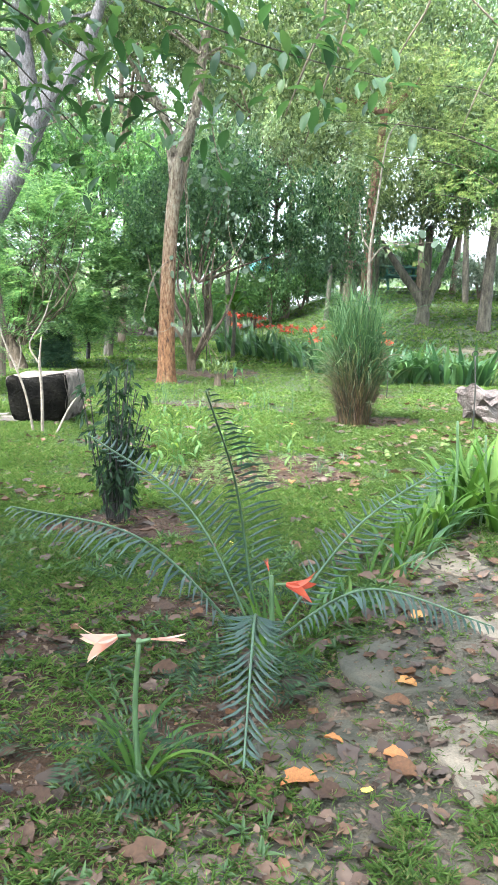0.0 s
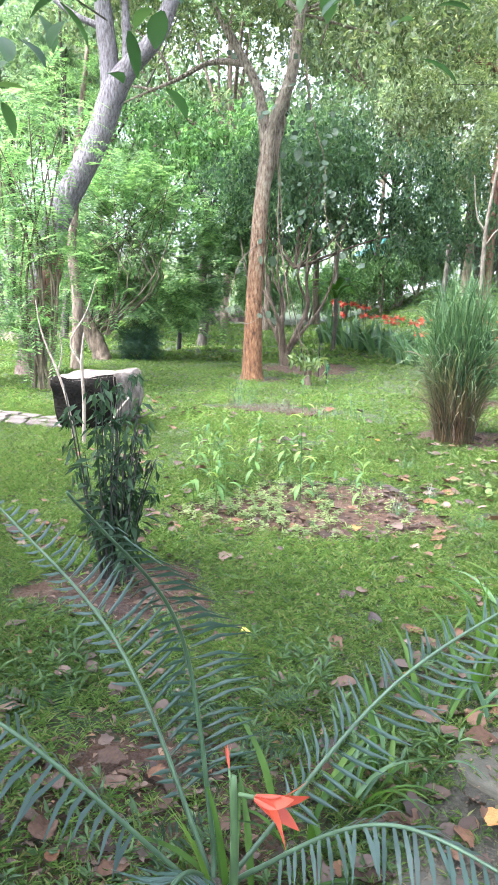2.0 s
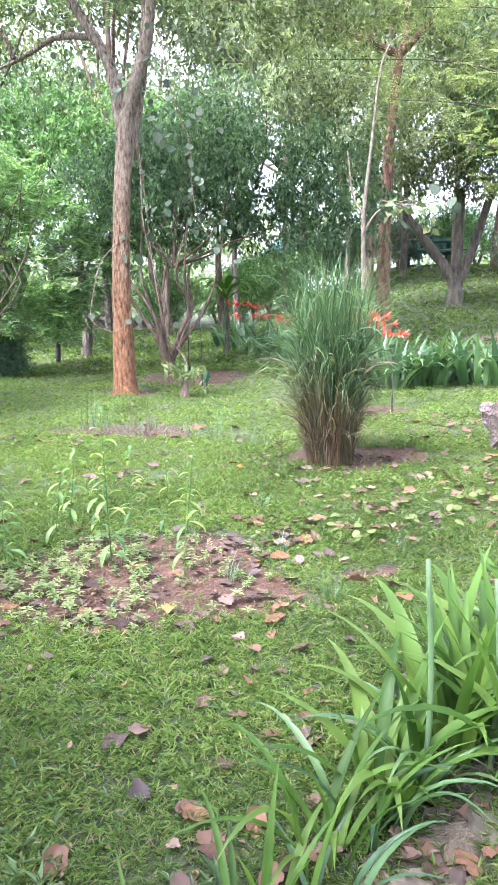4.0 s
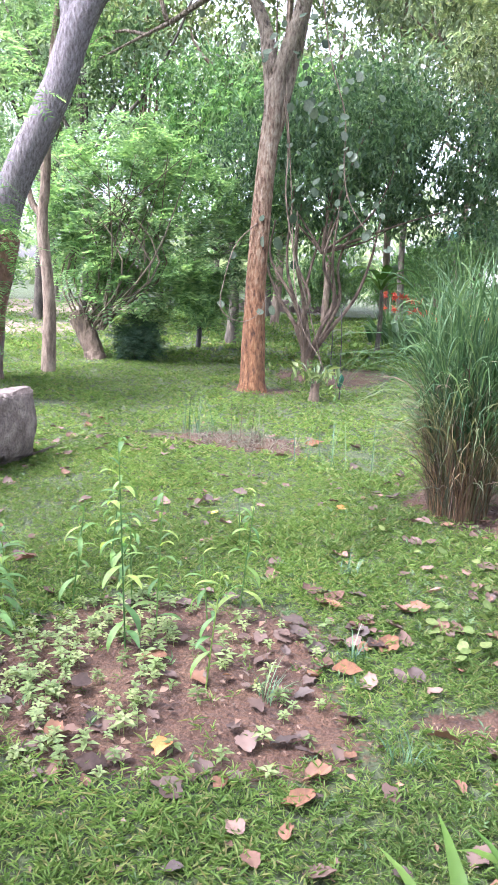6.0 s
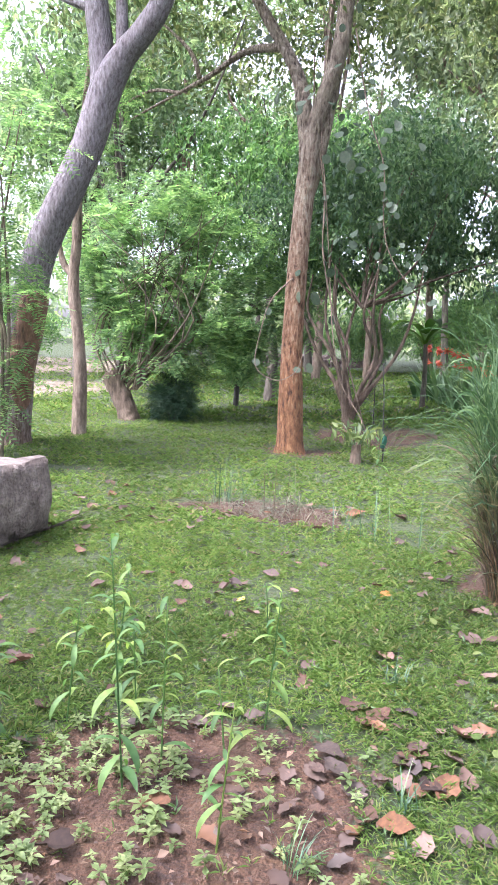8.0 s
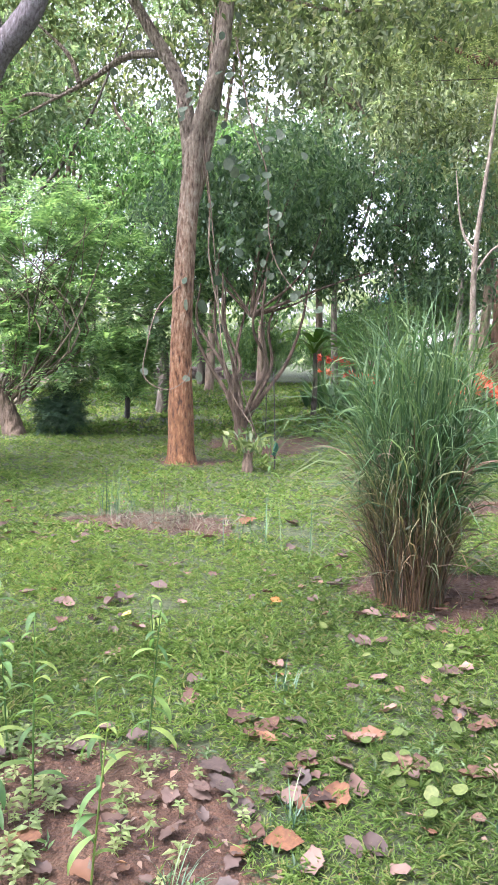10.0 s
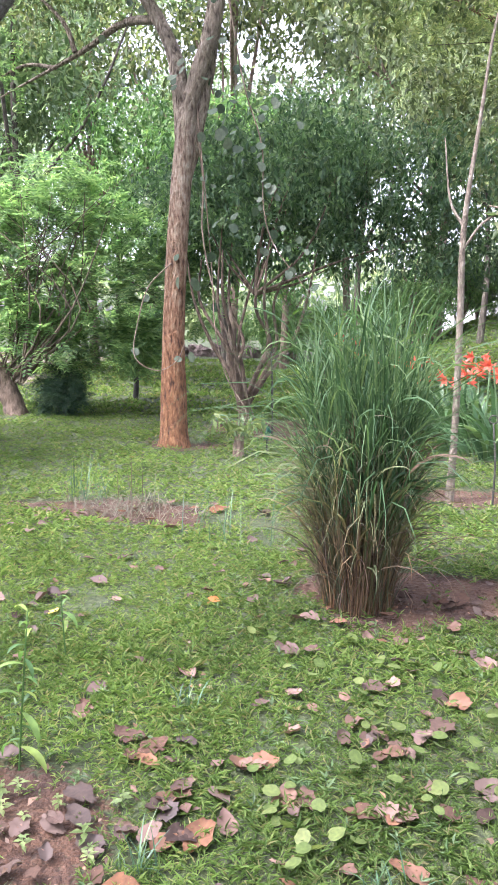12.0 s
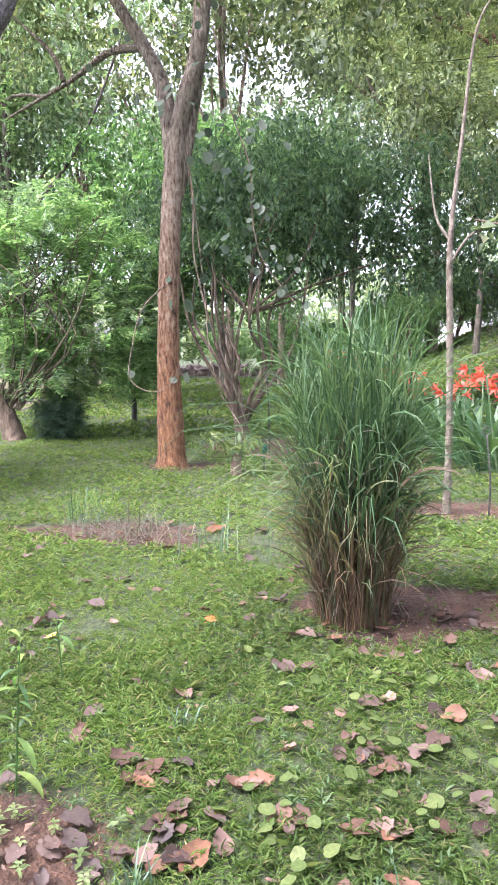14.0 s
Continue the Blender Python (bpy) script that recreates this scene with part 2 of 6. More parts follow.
L_WOOD_B = leaf_mat("haze_pale_wood_leaves", [(0.09, 0.14, 0.075), (0.13, 0.18, 0.1), (0.18, 0.24, 0.13), (0.25, 0.3, 0.18)], 0.5, 0.45, 0.3)
L_GREYGREEN = leaf_mat("grey_green_leaves", [(0.06, 0.095, 0.06), (0.1, 0.14, 0.09), (0.14, 0.18, 0.125), (0.2, 0.23, 0.18)], 0.55, 0.25, 2.0)
L_STRAP = leaf_mat("strap_leaves", [(0.022, 0.062, 0.006), (0.038, 0.092, 0.009), (0.055, 0.12, 0.012), (0.085, 0.15, 0.02)], 0.5, 0.35, 3.0, True, gloss=0.2)
L_STRAP_DARK = leaf_mat("dark_strap_leaves", [(0.02, 0.06, 0.022), (0.035, 0.09, 0.032), (0.055, 0.125, 0.04), (0.09, 0.165, 0.055)], 0.4, 0.25, 3.0, True)
L_FROND = leaf_mat("frond_leaflets", [(0.016, 0.04, 0.03), (0.026, 0.056, 0.043), (0.038, 0.073, 0.058)], 0.35, 0.15, 3.0, gloss=0.35)
L_RIB = leaf_mat("frond_ribs", [(0.04, 0.085, 0.045), (0.06, 0.11, 0.055)], 0.4, 0.05, 9.0)
L_CREEPER = leaf_mat("creeper_leaves", [(0.0674, 0.1075, 0.0238), (0.0867, 0.129, 0.0306), (0.1204, 0.1548, 0.0442)], 0.6, 0.35, 3.0, True, gloss=0.2)
L_FALLEN = leaf_mat("fallen_leaves", [(0.03, 0.02, 0.016), (0.06, 0.034, 0.023), (0.085, 0.046, 0.029), (0.052, 0.039, 0.033), (0.14, 0.062, 0.026), (0.078, 0.051, 0.04), (0.15, 0.093, 0.068)], 0.8, 0.1, 9.0, True, gloss=0.15)
L_LITTER = leaf_mat("leaf_litter", [(0.05, 0.03, 0.0213), (0.1, 0.058, 0.0382), (0.15, 0.09, 0.0553), (0.1, 0.075, 0.0553), (0.2, 0.1, 0.0425)], 0.75, 0.1, 9.0)
L_LITTER_BIG = leaf_mat("small_fallen_leaves", [(0.03, 0.02, 0.016), (0.06, 0.034, 0.023), (0.085, 0.046, 0.029), (0.052, 0.039, 0.033), (0.14, 0.062, 0.026), (0.078, 0.051, 0.04), (0.15, 0.093, 0.068)], 0.75, 0.1, 9.0)
L_ORANGE = leaf_mat("orange_fallen_leaf", [(0.34, 0.12, 0.02), (0.4, 0.17, 0.03)], 0.6, 0.15, 20.0, True)
L_YELLOW = leaf_mat("yellow_fallen_leaf", [(0.65, 0.45, 0.03), (0.7, 0.5, 0.05)], 0.6, 0.15, 20.0, True)
F_RED = leaf_mat("red_petals", [(0.36, 0.035, 0.018), (0.45, 0.055, 0.025), (0.5, 0.085, 0.04)], 0.5, 0.3, 9.0)
F_PINK = leaf_mat("pale_pink_petals", [(0.55, 0.27, 0.23), (0.62, 0.36, 0.31)], 0.5, 0.3, 9.0)
L_STALK = leaf_mat("green_stalk", [(0.06, 0.12, 0.045), (0.085, 0.15, 0.06)], 0.5, 0.1, 9.0)


# ---- helpers for building ----
def cl(v, a, b):
    return np.minimum(np.maximum(v, a), b)


def sm(a, b, v):
    t = cl((v - a) / (b - a), 0.0, 1.0)
    return t * t * (3 - 2 * t)


def ground_z(x, y):
    """Height of the lawn: a slight rise ahead and to the right, a bank beyond the flower bed."""
    x, y = np.asarray(x, float), np.asarray(y, float)
    return (0.19 * cl((y - 2) / 7, -0.5, 1.0) + 0.01 * cl(y - 9, 0, 15) + 0.04 * cl(x, 0, 3) + 0.135 * sm(-2.5, 5.0, x) * cl(y - 13.5, 0, 14)
            + 0.012 * np.sin(2.1 * x + 0.7 * y) * np.sin(1.7 * y - 0.6 * x))


def gz(x, y):
    return float(ground_z(x, y))


def arr_mesh(name, verts, faces, smooth=False):
    me = bpy.data.meshes.new(name)
    verts = np.ascontiguousarray(verts, np.float32)
    faces = np.ascontiguousarray(faces, np.int32)
    n, k = faces.shape
    me.vertices.add(len(verts))
    me.vertices.foreach_set("co", verts.ravel())
    me.loops.add(n * k)
    me.loops.foreach_set("vertex_index", faces.ravel())
    me.polygons.add(n)
    me.polygons.foreach_set("loop_start", np.arange(0, n * k, k, dtype=np.int32))
    me.update(calc_edges=True)
    if smooth:
        me.polygons.foreach_set("use_smooth", np.ones(n, bool))
    return me


def part(name, mesh, material, parent=None, label="", at=None):
    """One mesh object, under a thing or a part."""
    ob = new(name, mesh)
    if material and not mesh.materials:
        mesh.materials.append(material)
    if parent:
        ob.parent = parent
    if at is not None:
        ob.matrix_basis = at
    return tagged(ob, label)


def thing(name, label, category, x, y, z=None, turn=0.0, group=""):
    ob = new(name)
    ob.empty_display_size = 0.1
    ob.matrix_basis = pose(x, y, gz(x, y) if z is None else z, 0, 0, turn)
    return tagged(ob, label, category, group)


def join(*pieces):
    vs, fs, o = [], [], 0
    for v, f in pieces:
        vs.append(v)
        fs.append(f + o)
        o += len(v)
    return np.concatenate(vs), np.concatenate(fs)


def smooth_line(points, n):
    """n points on a smooth curve through the given ones."""
    p = np.array(points, float)
    if len(p) == 2:
        return p[0] + (p[1] - p[0]) * np.linspace(0, 1, n)[:, None]
    q = np.vstack([2 * p[0] - p[1], p, 2 * p[-1] - p[-2]])
    out = []
    for s in np.linspace(0, len(p) - 1 - 1e-6, n):
        i, t = int(s), s - int(s)
        a, b, c, d = q[i:i + 4]
        out.append(0.5 * (2 * b + (c - a) * t + (2 * a - 5 * b + 4 * c - d) * t * t + (3 * b - a - 3 * c + d) * t ** 3))
    return np.array(out)


def tube(points, radii, sides=8, n=None, rough=0.0):
    """A tapered, slightly uneven stem as quads, closed at its tip."""
    n = n or max(3, 3 * len(points))
    c = smooth_line(points, n)
    r = np.interp(np.linspace(0, 1, n), np.linspace(0, 1, len(radii)), radii)
    tan = np.gradient(c, axis=0)
    tan /= np.linalg.norm(tan, axis=1)[:, None] + 1e-9
    ref = np.array([1.0, 0, 0]) if abs(tan[0, 0]) < 0.8 else np.array([0, 1.0, 0])
    u = np.cross(tan, ref)
    u /= np.linalg.norm(u, axis=1)[:, None] + 1e-9
    w = np.cross(tan, u)
    a = np.linspace(0, 2 * np.pi, sides, endpoint=False)
    rr = r[:, None] * (1 + rough * rng.normal(0, 1, (n, sides)) + rough * np.sin(a * 2 + np.arange(n)[:, None] * 0.35))
    v = c[:, None] + rr[..., None] * (np.cos(a)[None, :, None] * u[:, None] + np.sin(a)[None, :, None] * w[:, None])
    v = np.vstack([v.reshape(-1, 3), c[-1] + tan[-1] * r[-1] * 0.5])
    i = np.arange(n - 1)[:, None] * sides
    j = np.arange(sides)[None]
    k = (j + 1) % sides
    f = np.stack([i + j, i + k, i + sides + k, i + sides + j], -1).reshape(-1, 4)
    e = (n - 1) * sides
    cap = np.stack([e + j[0], e + k[0], np.full(sides, len(v) - 1), np.full(sides, len(v) - 1)], -1)
    cap[:, 3] = cap[:, 2]
    tri = np.concatenate([f[:, [0, 1, 2]], f[:, [0, 2, 3]], cap[:, :3]])
    return v, tri


def bark_tube(points, radii, sides=26, n=90, depth=0.07, scale=7.0):
    """A trunk with fissured, flaking bark as real relief."""
    v, f = tube(points, radii, sides, n, 0.0)
    c = smooth_line(points, n)
    for i in range(n):
        for j in range(sides):
            k = i * sides + j
            o = Vector(v[k] - c[i])
            q = o.normalized() * scale * 0.55
            q.z = c[i][2] * scale * 0.28
            h = noise.noise(q * 1.0) * 0.6 + abs(noise.noise(q * 2.3)) * 0.9 - 0.25
            v[k] = c[i] + (v[k] - c[i]) * (1 + depth * h)
    return v, f


def unit(v):
    return v / (np.linalg.norm(v, axis=-1, keepdims=True) + 1e-9)


def leaves(p, d, up, length, width, fold=0.25, droop=0.12):
    """Leaves as folded, bent blades: base, two sides, tip."""
    d = unit(d)
    s = unit(np.cross(d, up))
    nrm = np.cross(s, d)
    length, width = np.broadcast_to(length, len(p))[:, None], np.broadcast_to(width, len(p))[:, None]
    mid = p + d * length * 0.45
    v = np.stack([p, mid + s * width / 2 + nrm * width * fold, p + d * length - nrm * length * droop, mid - s * width / 2 + nrm * width * fold], 1)
    b = np.arange(len(p))[:, None] * 4
    f = np.stack([b + [0, 1, 2], b + [0, 2, 3]], 1).reshape(-1, 3)
    return v.reshape(-1, 3), f


def blade_strips(base, az, lean, length, width, bend, seg=5, twist=0.0, lance=False, late=1.6):
    """Long blades that rise and arch over: strips that taper to the tip. Every argument may be one value per blade."""
    n = len(base)
    az, lean, length, width, bend = (np.broadcast_to(q, n).astype(float) for q in (az, lean, length, width, bend))
    t = np.linspace(0, 1, seg + 1)
    ang = lean[:, None] + bend[:, None] * t[None] ** late
    step = length[:, None] / seg
    hz = np.concatenate([np.zeros((n, 1)), np.cumsum(np.sin(ang[:, 1:]) * step, 1)], 1)
    vz = np.concatenate([np.zeros((n, 1)), np.cumsum(np.cos(ang[:, 1:]) * step, 1)], 1)
    dirx, diry = np.cos(az)[:, None], np.sin(az)[:, None]
    c = np.stack([base[:, 0:1] + hz * dirx, base[:, 1:2] + hz * diry, base[:, 2:3] + vz], -1)
    sx = np.stack([-diry + 0 * hz, dirx + 0 * hz, 0 * hz + twist], -1)
    prof = width[:, None] * 0.5 * np.clip(np.minimum(0.55 + t * 2.2, (1 - t) * 1.9 + 0.03), 0, 1)[None]
    if lance:
        prof = width[:, None] * 0.5 * (np.sin(np.pi * (0.04 + 0.94 * t)) ** 0.8)[None]
    nrm = np.stack([-np.cos(ang) * dirx, -np.cos(ang) * diry, np.sin(ang)], -1)
    l = c + sx * prof[..., None] + nrm * prof[..., None] * 0.35
    r = c - sx * prof[..., None] + nrm * prof[..., None] * 0.35
    v = np.stack([l, c, r], 2).reshape(-1, 3)
    row = (np.arange(n)[:, None] * (seg + 1) + np.arange(seg)[None]).reshape(-1, 1) * 3
    f = np.concatenate([row + [0, 1, 4, 3], row + [1, 2, 5, 4]])
    return v, f


def gated(p, size, keep):
    """Drops points by a coarse noise, so that foliage has gaps."""
    val = np.array([noise.noise(Vector(q) / size) for q in p])
    return p[val > keep]


def in_ellipsoids(ells, n):
    w = np.array([e[3] * e[4] * e[5] for e in ells])
    idx = rng.choice(len(ells), n, p=w / w.sum())
    e = np.array(ells)[idx]
    d = unit(rng.normal(0, 1, (n, 3)))
    r = rng.random(n) ** 0.42
    return e[:, :3] + d * r[:, None] * e[:, 3:], d


def sprays(centres, k, spread, length, width, hang=0.35, droop=0.15):
    """k leaves round each centre, on a short twig that points anywhere and a bit down."""
    n = len(centres)
    axis = unit(rng.normal(0, 1, (n, 3)) * [1, 1, 0.5] - [0, 0, hang])
    t = rng.random((n, k)) - 0.5
    p = centres[:, None] + axis[:, None] * t[..., None] * spread * 2 + rng.normal(0, spread * 0.3, (n, k, 3))
    d = axis[:, None] * 0.6 + rng.normal(0, 0.7, (n, k, 3)) - [0, 0, hang]
    up = np.array([0, 0, 1.0]) + rng.normal(0, 0.45, (n * k, 3))
    size = rng.uniform(0.65, 1.25, n * k)
    return leaves(p.reshape(-1, 3), d.reshape(-1, 3), up, length * size, width * size, 0.2, droop)


def pinnate(centres, k, length, leaf_l, leaf_w, hang=0.2):
    """Feathery leaves: a row of small leaflets along each side of a rib."""
    n = len(centres)
    axis = unit(rng.normal(0, 1, (n, 3)) * [1, 1, 0.45] - [0, 0, hang])
    side = unit(np.cross(axis, [0, 0, 1.0] + rng.normal(0, 0.25, (n, 3))))
    t = np.linspace(0.08, 1, k)
    p = centres[:, None] + axis[:, None] * (t * length)[None, :, None] - np.array([0, 0, 1.0]) * (t ** 2 * length * 0.2)[None, :, None]
    out = []
    for s in (1, -1):
        d = side[:, None] * s + axis[:, None] * 0.45 + rng.normal(0, 0.08, (n, k, 3))
        up = np.broadcast_to(np.cross(side, axis)[:, None], (n, k, 3)) * 1.0
        out.append(leaves(p.reshape(-1, 3), d.reshape(-1, 3), up.reshape(-1, 3), leaf_l, leaf_w, 0.1, 0.05))
    return join(*out)


def rounded_box(sx, sy, sz, bevel=0.02, jitter=0.0, cuts=0, z0=0.0):
    """A box with worn, rounded edges, standing on z0."""
    bm = bmesh.new()
    bmesh.ops.create_cube(bm, size=1)
    bmesh.ops.scale(bm, vec=(sx, sy, sz), verts=bm.verts)
    bmesh.ops.translate(bm, vec=(0, 0, sz / 2 + z0), verts=bm.verts)
    if cuts:
        bmesh.ops.subdivide_edges(bm, edges=bm.edges, cuts=cuts, use_grid_fill=True)
    if jitter:
        for v in bm.verts:
            v.co += Vector(noise.noise_vector(v.co * 3.1 + Vector((sx, sy, sz)) * 9)) * jitter
    if bevel:
        sharp = [e for e in bm.edges if len(e.link_faces) == 2 and e.calc_face_angle(0) > 0.6]
        bmesh.ops.bevel(bm, geom=sharp, offset=bevel, segments=2, affect="EDGES", profile=0.6)
    me = bpy.data.meshes.new("box")
    bm.to_mesh(me)
    bm.free()
    return me


# ---- ground ----
def axis_steps(lo, hi, step, far, grow=1.22):
    mid = list(np.arange(lo, hi, step))
    right, left, s = [], [], step
    while not right or right[-1] < far:
        s *= grow
        right.append((right[-1] if right else hi) + s)
        left.append((left[-1] if left else lo) - s)
    return np.array(left[::-1] + mid + [hi] + right)


# bare soil: centre, half sizes, turn
SOIL = [(0.1, 6.45, 0.86, 0.7, 0.1), (1.42, 8.95, 0.62, 0.5, 0.0), (-0.76, 10.3, 0.78, 0.36, 0.0), (-0.78, 4.85, 0.5, 0.4, 0.0),
        (-1.3, 13.3, 0.45, 0.35, 0.0), (-0.6, 14.8, 0.9, 0.8, 0.0), (1.75, 11.2, 0.5, 0.35, 0.0), (-0.95, 3.1, 0.3, 0.16, 0.1), (-0.15, 2.55, 0.3, 0.16, 0.4), (-0.75, 2.2, 0.24, 0.14, 0.2), (-0.3, 3.55, 0.26, 0.14, 0.0), (1.3, 6.45, 0.2, 0.1, 0.3)]
# the footpath along the strap-leaved border, and sandy ground farther off
PATH_LINE = [(0.4, -9.0), (0.55, -3.0), (0.62, 0.2), (0.62, 1.8), (1.0, 2.9), (1.62, 4.1), (2.5, 5.2), (3.8, 6.2), (6.0, 7.0), (12.0, 8.0)]
SAND = [(5.8, 16.2, 2.0, 0.6, 0.0), (-9.5, 19.0, 3.6, 2.4, 0.2), (-15.0, 27.0, 8.0, 5.0, 0.0)]


def blob(x, y, cx, cy, rx, ry, turn):
    c, s = math.cos(turn), math.sin(turn)
    u, w = ((x - cx) * c + (y - cy) * s) / rx, ((y - cy) * c - (x - cx) * s) / ry
    a = np.arctan2(w, u)
    return np.hypot(u, w) * (1 + 0.12 * np.sin(3 * a + cx * 7) + 0.08 * np.sin(5 * a + cy * 5))


def path_gap(x, y):
    line = smooth_line([(a, b, 0) for a, b in PATH_LINE], 60)
    return np.min(np.hypot(x[..., None] - line[:, 0], y[..., None] - line[:, 1]), -1)


def bare(x, y):
    """1 on bare soil, 0 on the lawn."""
    x, y = np.asarray(x, float), np.asarray(y, float)
    out = np.zeros_like(x)
    for e in SOIL:
        out = np.maximum(out, 1 - sm(0.75, 1.15, blob(x, y, *e)))
    return np.maximum(out, 0.66 * (1 - sm(0.75, 1.2, blob(x, y, -0.6, 2.6, 1.25, 1.25, 0.2))))


def muddy(x, y):
    """1 on the trodden path."""
    return 0.95 * (1 - sm(0.5, 0.72, path_gap(np.asarray(x, float), np.asarray(y, float))))


def sandy(x, y):
    x, y = np.asarray(x, float), np.asarray(y, float)
    out = np.zeros_like(x)
    for e in SAND:
        out = np.maximum(out, 1 - sm(0.7, 1.1, blob(x, y, *e)))
    return out


def build_ground():
    xs, ys = axis_steps(-3.6, 4.2, 0.06, 1500), axis_steps(0.6, 12.5, 0.07, 1500)
    gx, gy = np.meshgrid(xs, ys)
    z = ground_z(gx, gy)
    b, s, mud = bare(gx, gy), sandy(gx, gy), muddy(gx, gy)
    fine = rng.normal(0, 0.006, gx.shape) * (np.abs(gx) < 5) * (gy < 14) * (gy > 0)
    z = z + fine - 0.012 * b
    v = np.stack([gx, gy, z], -1).reshape(-1, 3)
    nx, ny = len(xs), len(ys)
    i = (np.arange(ny - 1)[:, None] * nx + np.arange(nx - 1)[None]).reshape(-1, 1)
    me = arr_mesh("ground", v, i + [0, 1, nx + 1, nx], True)
    col = np.stack([b, s, mud, 0 * b + 1], -1).reshape(-1, 4).astype(np.float32)
    at = me.color_attributes.new("cover", "FLOAT_COLOR", "POINT")
    at.data.foreach_set("color", col.ravel())
    ob = part("ground", me, M_GROUND)
    return tagged(ob, "green lawn with bare reddish soil patches and sandy path", "lawn", kind="structure")


GROUND = build_ground()


def view_edges(y):
    """The part of the lawn that the walk looks over."""
    return np.where(y < 9, -0.4 * y - 0.4, -4.0 - 0.72 * (y - 9)), 0.34 * y + 0.7


def all_round(y):
    return np.full_like(y, -9.0), np.full_like(y, 9.0)


def lawn(label, tufts, k, y0, y1, length, width, lean, edges=view_edges, outside=False):
    """Rosettes of short blades over the lawn, thin on the bare soil and the path."""
    y = y0 + (y1 - y0) * rng.random(tufts)
    lo, hi = edges(y)
    x = lo + (hi - lo) * rng.random(tufts) + rng.normal(0, 0.35, tufts)
    y = y + rng.normal(0, 0.25, tufts)
    thin = np.array([noise.noise(Vector((a * 1.3, b * 1.3, 3.3))) + 0.5 * noise.noise(Vector((a * 4, b * 4, 7.3))) for a, b in zip(x, y)])
    cover = np.maximum(bare(x, y), np.maximum(sandy(x, y) * 0.8, muddy(x, y) * np.where(thin > 0.28, 0.35, 0.98)))
    keep = (rng.random(tufts) > cover * 0.97) & (thin > -0.45 - 0.4 * rng.random(tufts))
    if outside:
        a, b = view_edges(y)
        keep &= (x < a) | (x > b) | (y < 1.3)
    x, y, thin = (np.repeat(q[keep], k) for q in (x, y, thin))
    n = len(x)
    x, y = x + rng.normal(0, length * 0.17, n), y + rng.normal(0, length * 0.17, n)
    az = rng.uniform(0, 2 * np.pi, n)
    tilt = rng.uniform(*lean, n)
    d = np.stack([np.cos(az) * np.cos(tilt), np.sin(az) * np.cos(tilt), np.sin(tilt)], -1)
    p = np.stack([x, y, ground_z(x, y) + 0.002 + 0.02 * rng.random(n)], -1)
    size = rng.uniform(0.45, 1.4, n) * (1 + 0.5 * thin)
    v, f = leaves(p, d, np.array([0, 0, 1.0]) + rng.normal(0, 0.4, (n, 3)), length * size, width * size * rng.uniform(0.6, 1.2, n), 0.14, 0.25)
    return tagged(part("lawn_grass", arr_mesh("lawn_grass", v, f), L_GRASS), label, "grass", kind="stuff")


lawn("short green broad-bladed lawn grass near the path", 92000, 7, 1.3, 9.5, 0.031, 0.0045, (0.1, 1.05))
lawn("short green lawn grass beyond the clump", 34000, 5, 9.2, 16.0, 0.042, 0.0095, (0.1, 0.95))
lawn("sparse lawn grass around the garden", 42000, 4, -4.0, 16.0, 0.06, 0.016, (0.1, 1.0), all_round, True)
lawn("distant short green lawn grass on the bank", 20000, 4, 15.6, 30.0, 0.085, 0.028, (0.2, 1.1))


# ---- trees ----
def tree(name, label, category, x, y, trunk, limbs, crown, bark, leaf, group="", sides=10, rough=0.04, relief=False, limb_bark=None):
    """A tree: trunk and limbs as lists of (points, radii), and its crown as one mesh of leaves; all from the tree's foot."""
    ob = thing(name, label, category, x, y, group=group)
    for pts, rad in trunk:
        shape = bark_tube(pts, rad) if relief else tube(pts, rad, sides, 4 * len(pts) + 8, rough)
        part("trunk", arr_mesh("trunk", *shape, True), bark, ob)
    for pts, rad in limbs:
        part("limb", arr_mesh("limb", *tube(pts, rad, 6, 3 * len(pts), rough), True), limb_bark or bark, ob)
    if crown is not None:
        part("crown", arr_mesh("crown", *crown), leaf, ob)
    return ob


def flare(pts, rad):
    """A trunk that widens at its foot, sunk a little into the ground."""
    p = [(pts[0][0], pts[0][1], -0.08)] + [(pts[0][0], pts[0][1], 0.1)] + list(pts[1:])
    return p, [rad[0] * 1.5, rad[0] * 1.15] + list(rad[1:])


def crown_of(ells, n, k, spread, length, width, gap=0.9, keep=-0.15, hang=0.35):
    p, _ = in_ellipsoids(ells, n)
    return sprays(gated(p, gap, keep), k, spread, length, width, hang)


def limbs_to(ells, foot, r, count=2):
    out = []
    for e in ells:
        for _ in range(count):
            tip = np.array(e[:3]) + rng.normal(0, 0.35, 3) * np.array(e[3:])
            mid = (np.array(foot) + tip) / 2 + rng.normal(0, 0.15, 3) * np.linalg.norm(tip - foot) * 0.5
            out.append(([tuple(foot), tuple(mid), tuple(tip)], [r, r * 0.6, r * 0.15]))
    return out


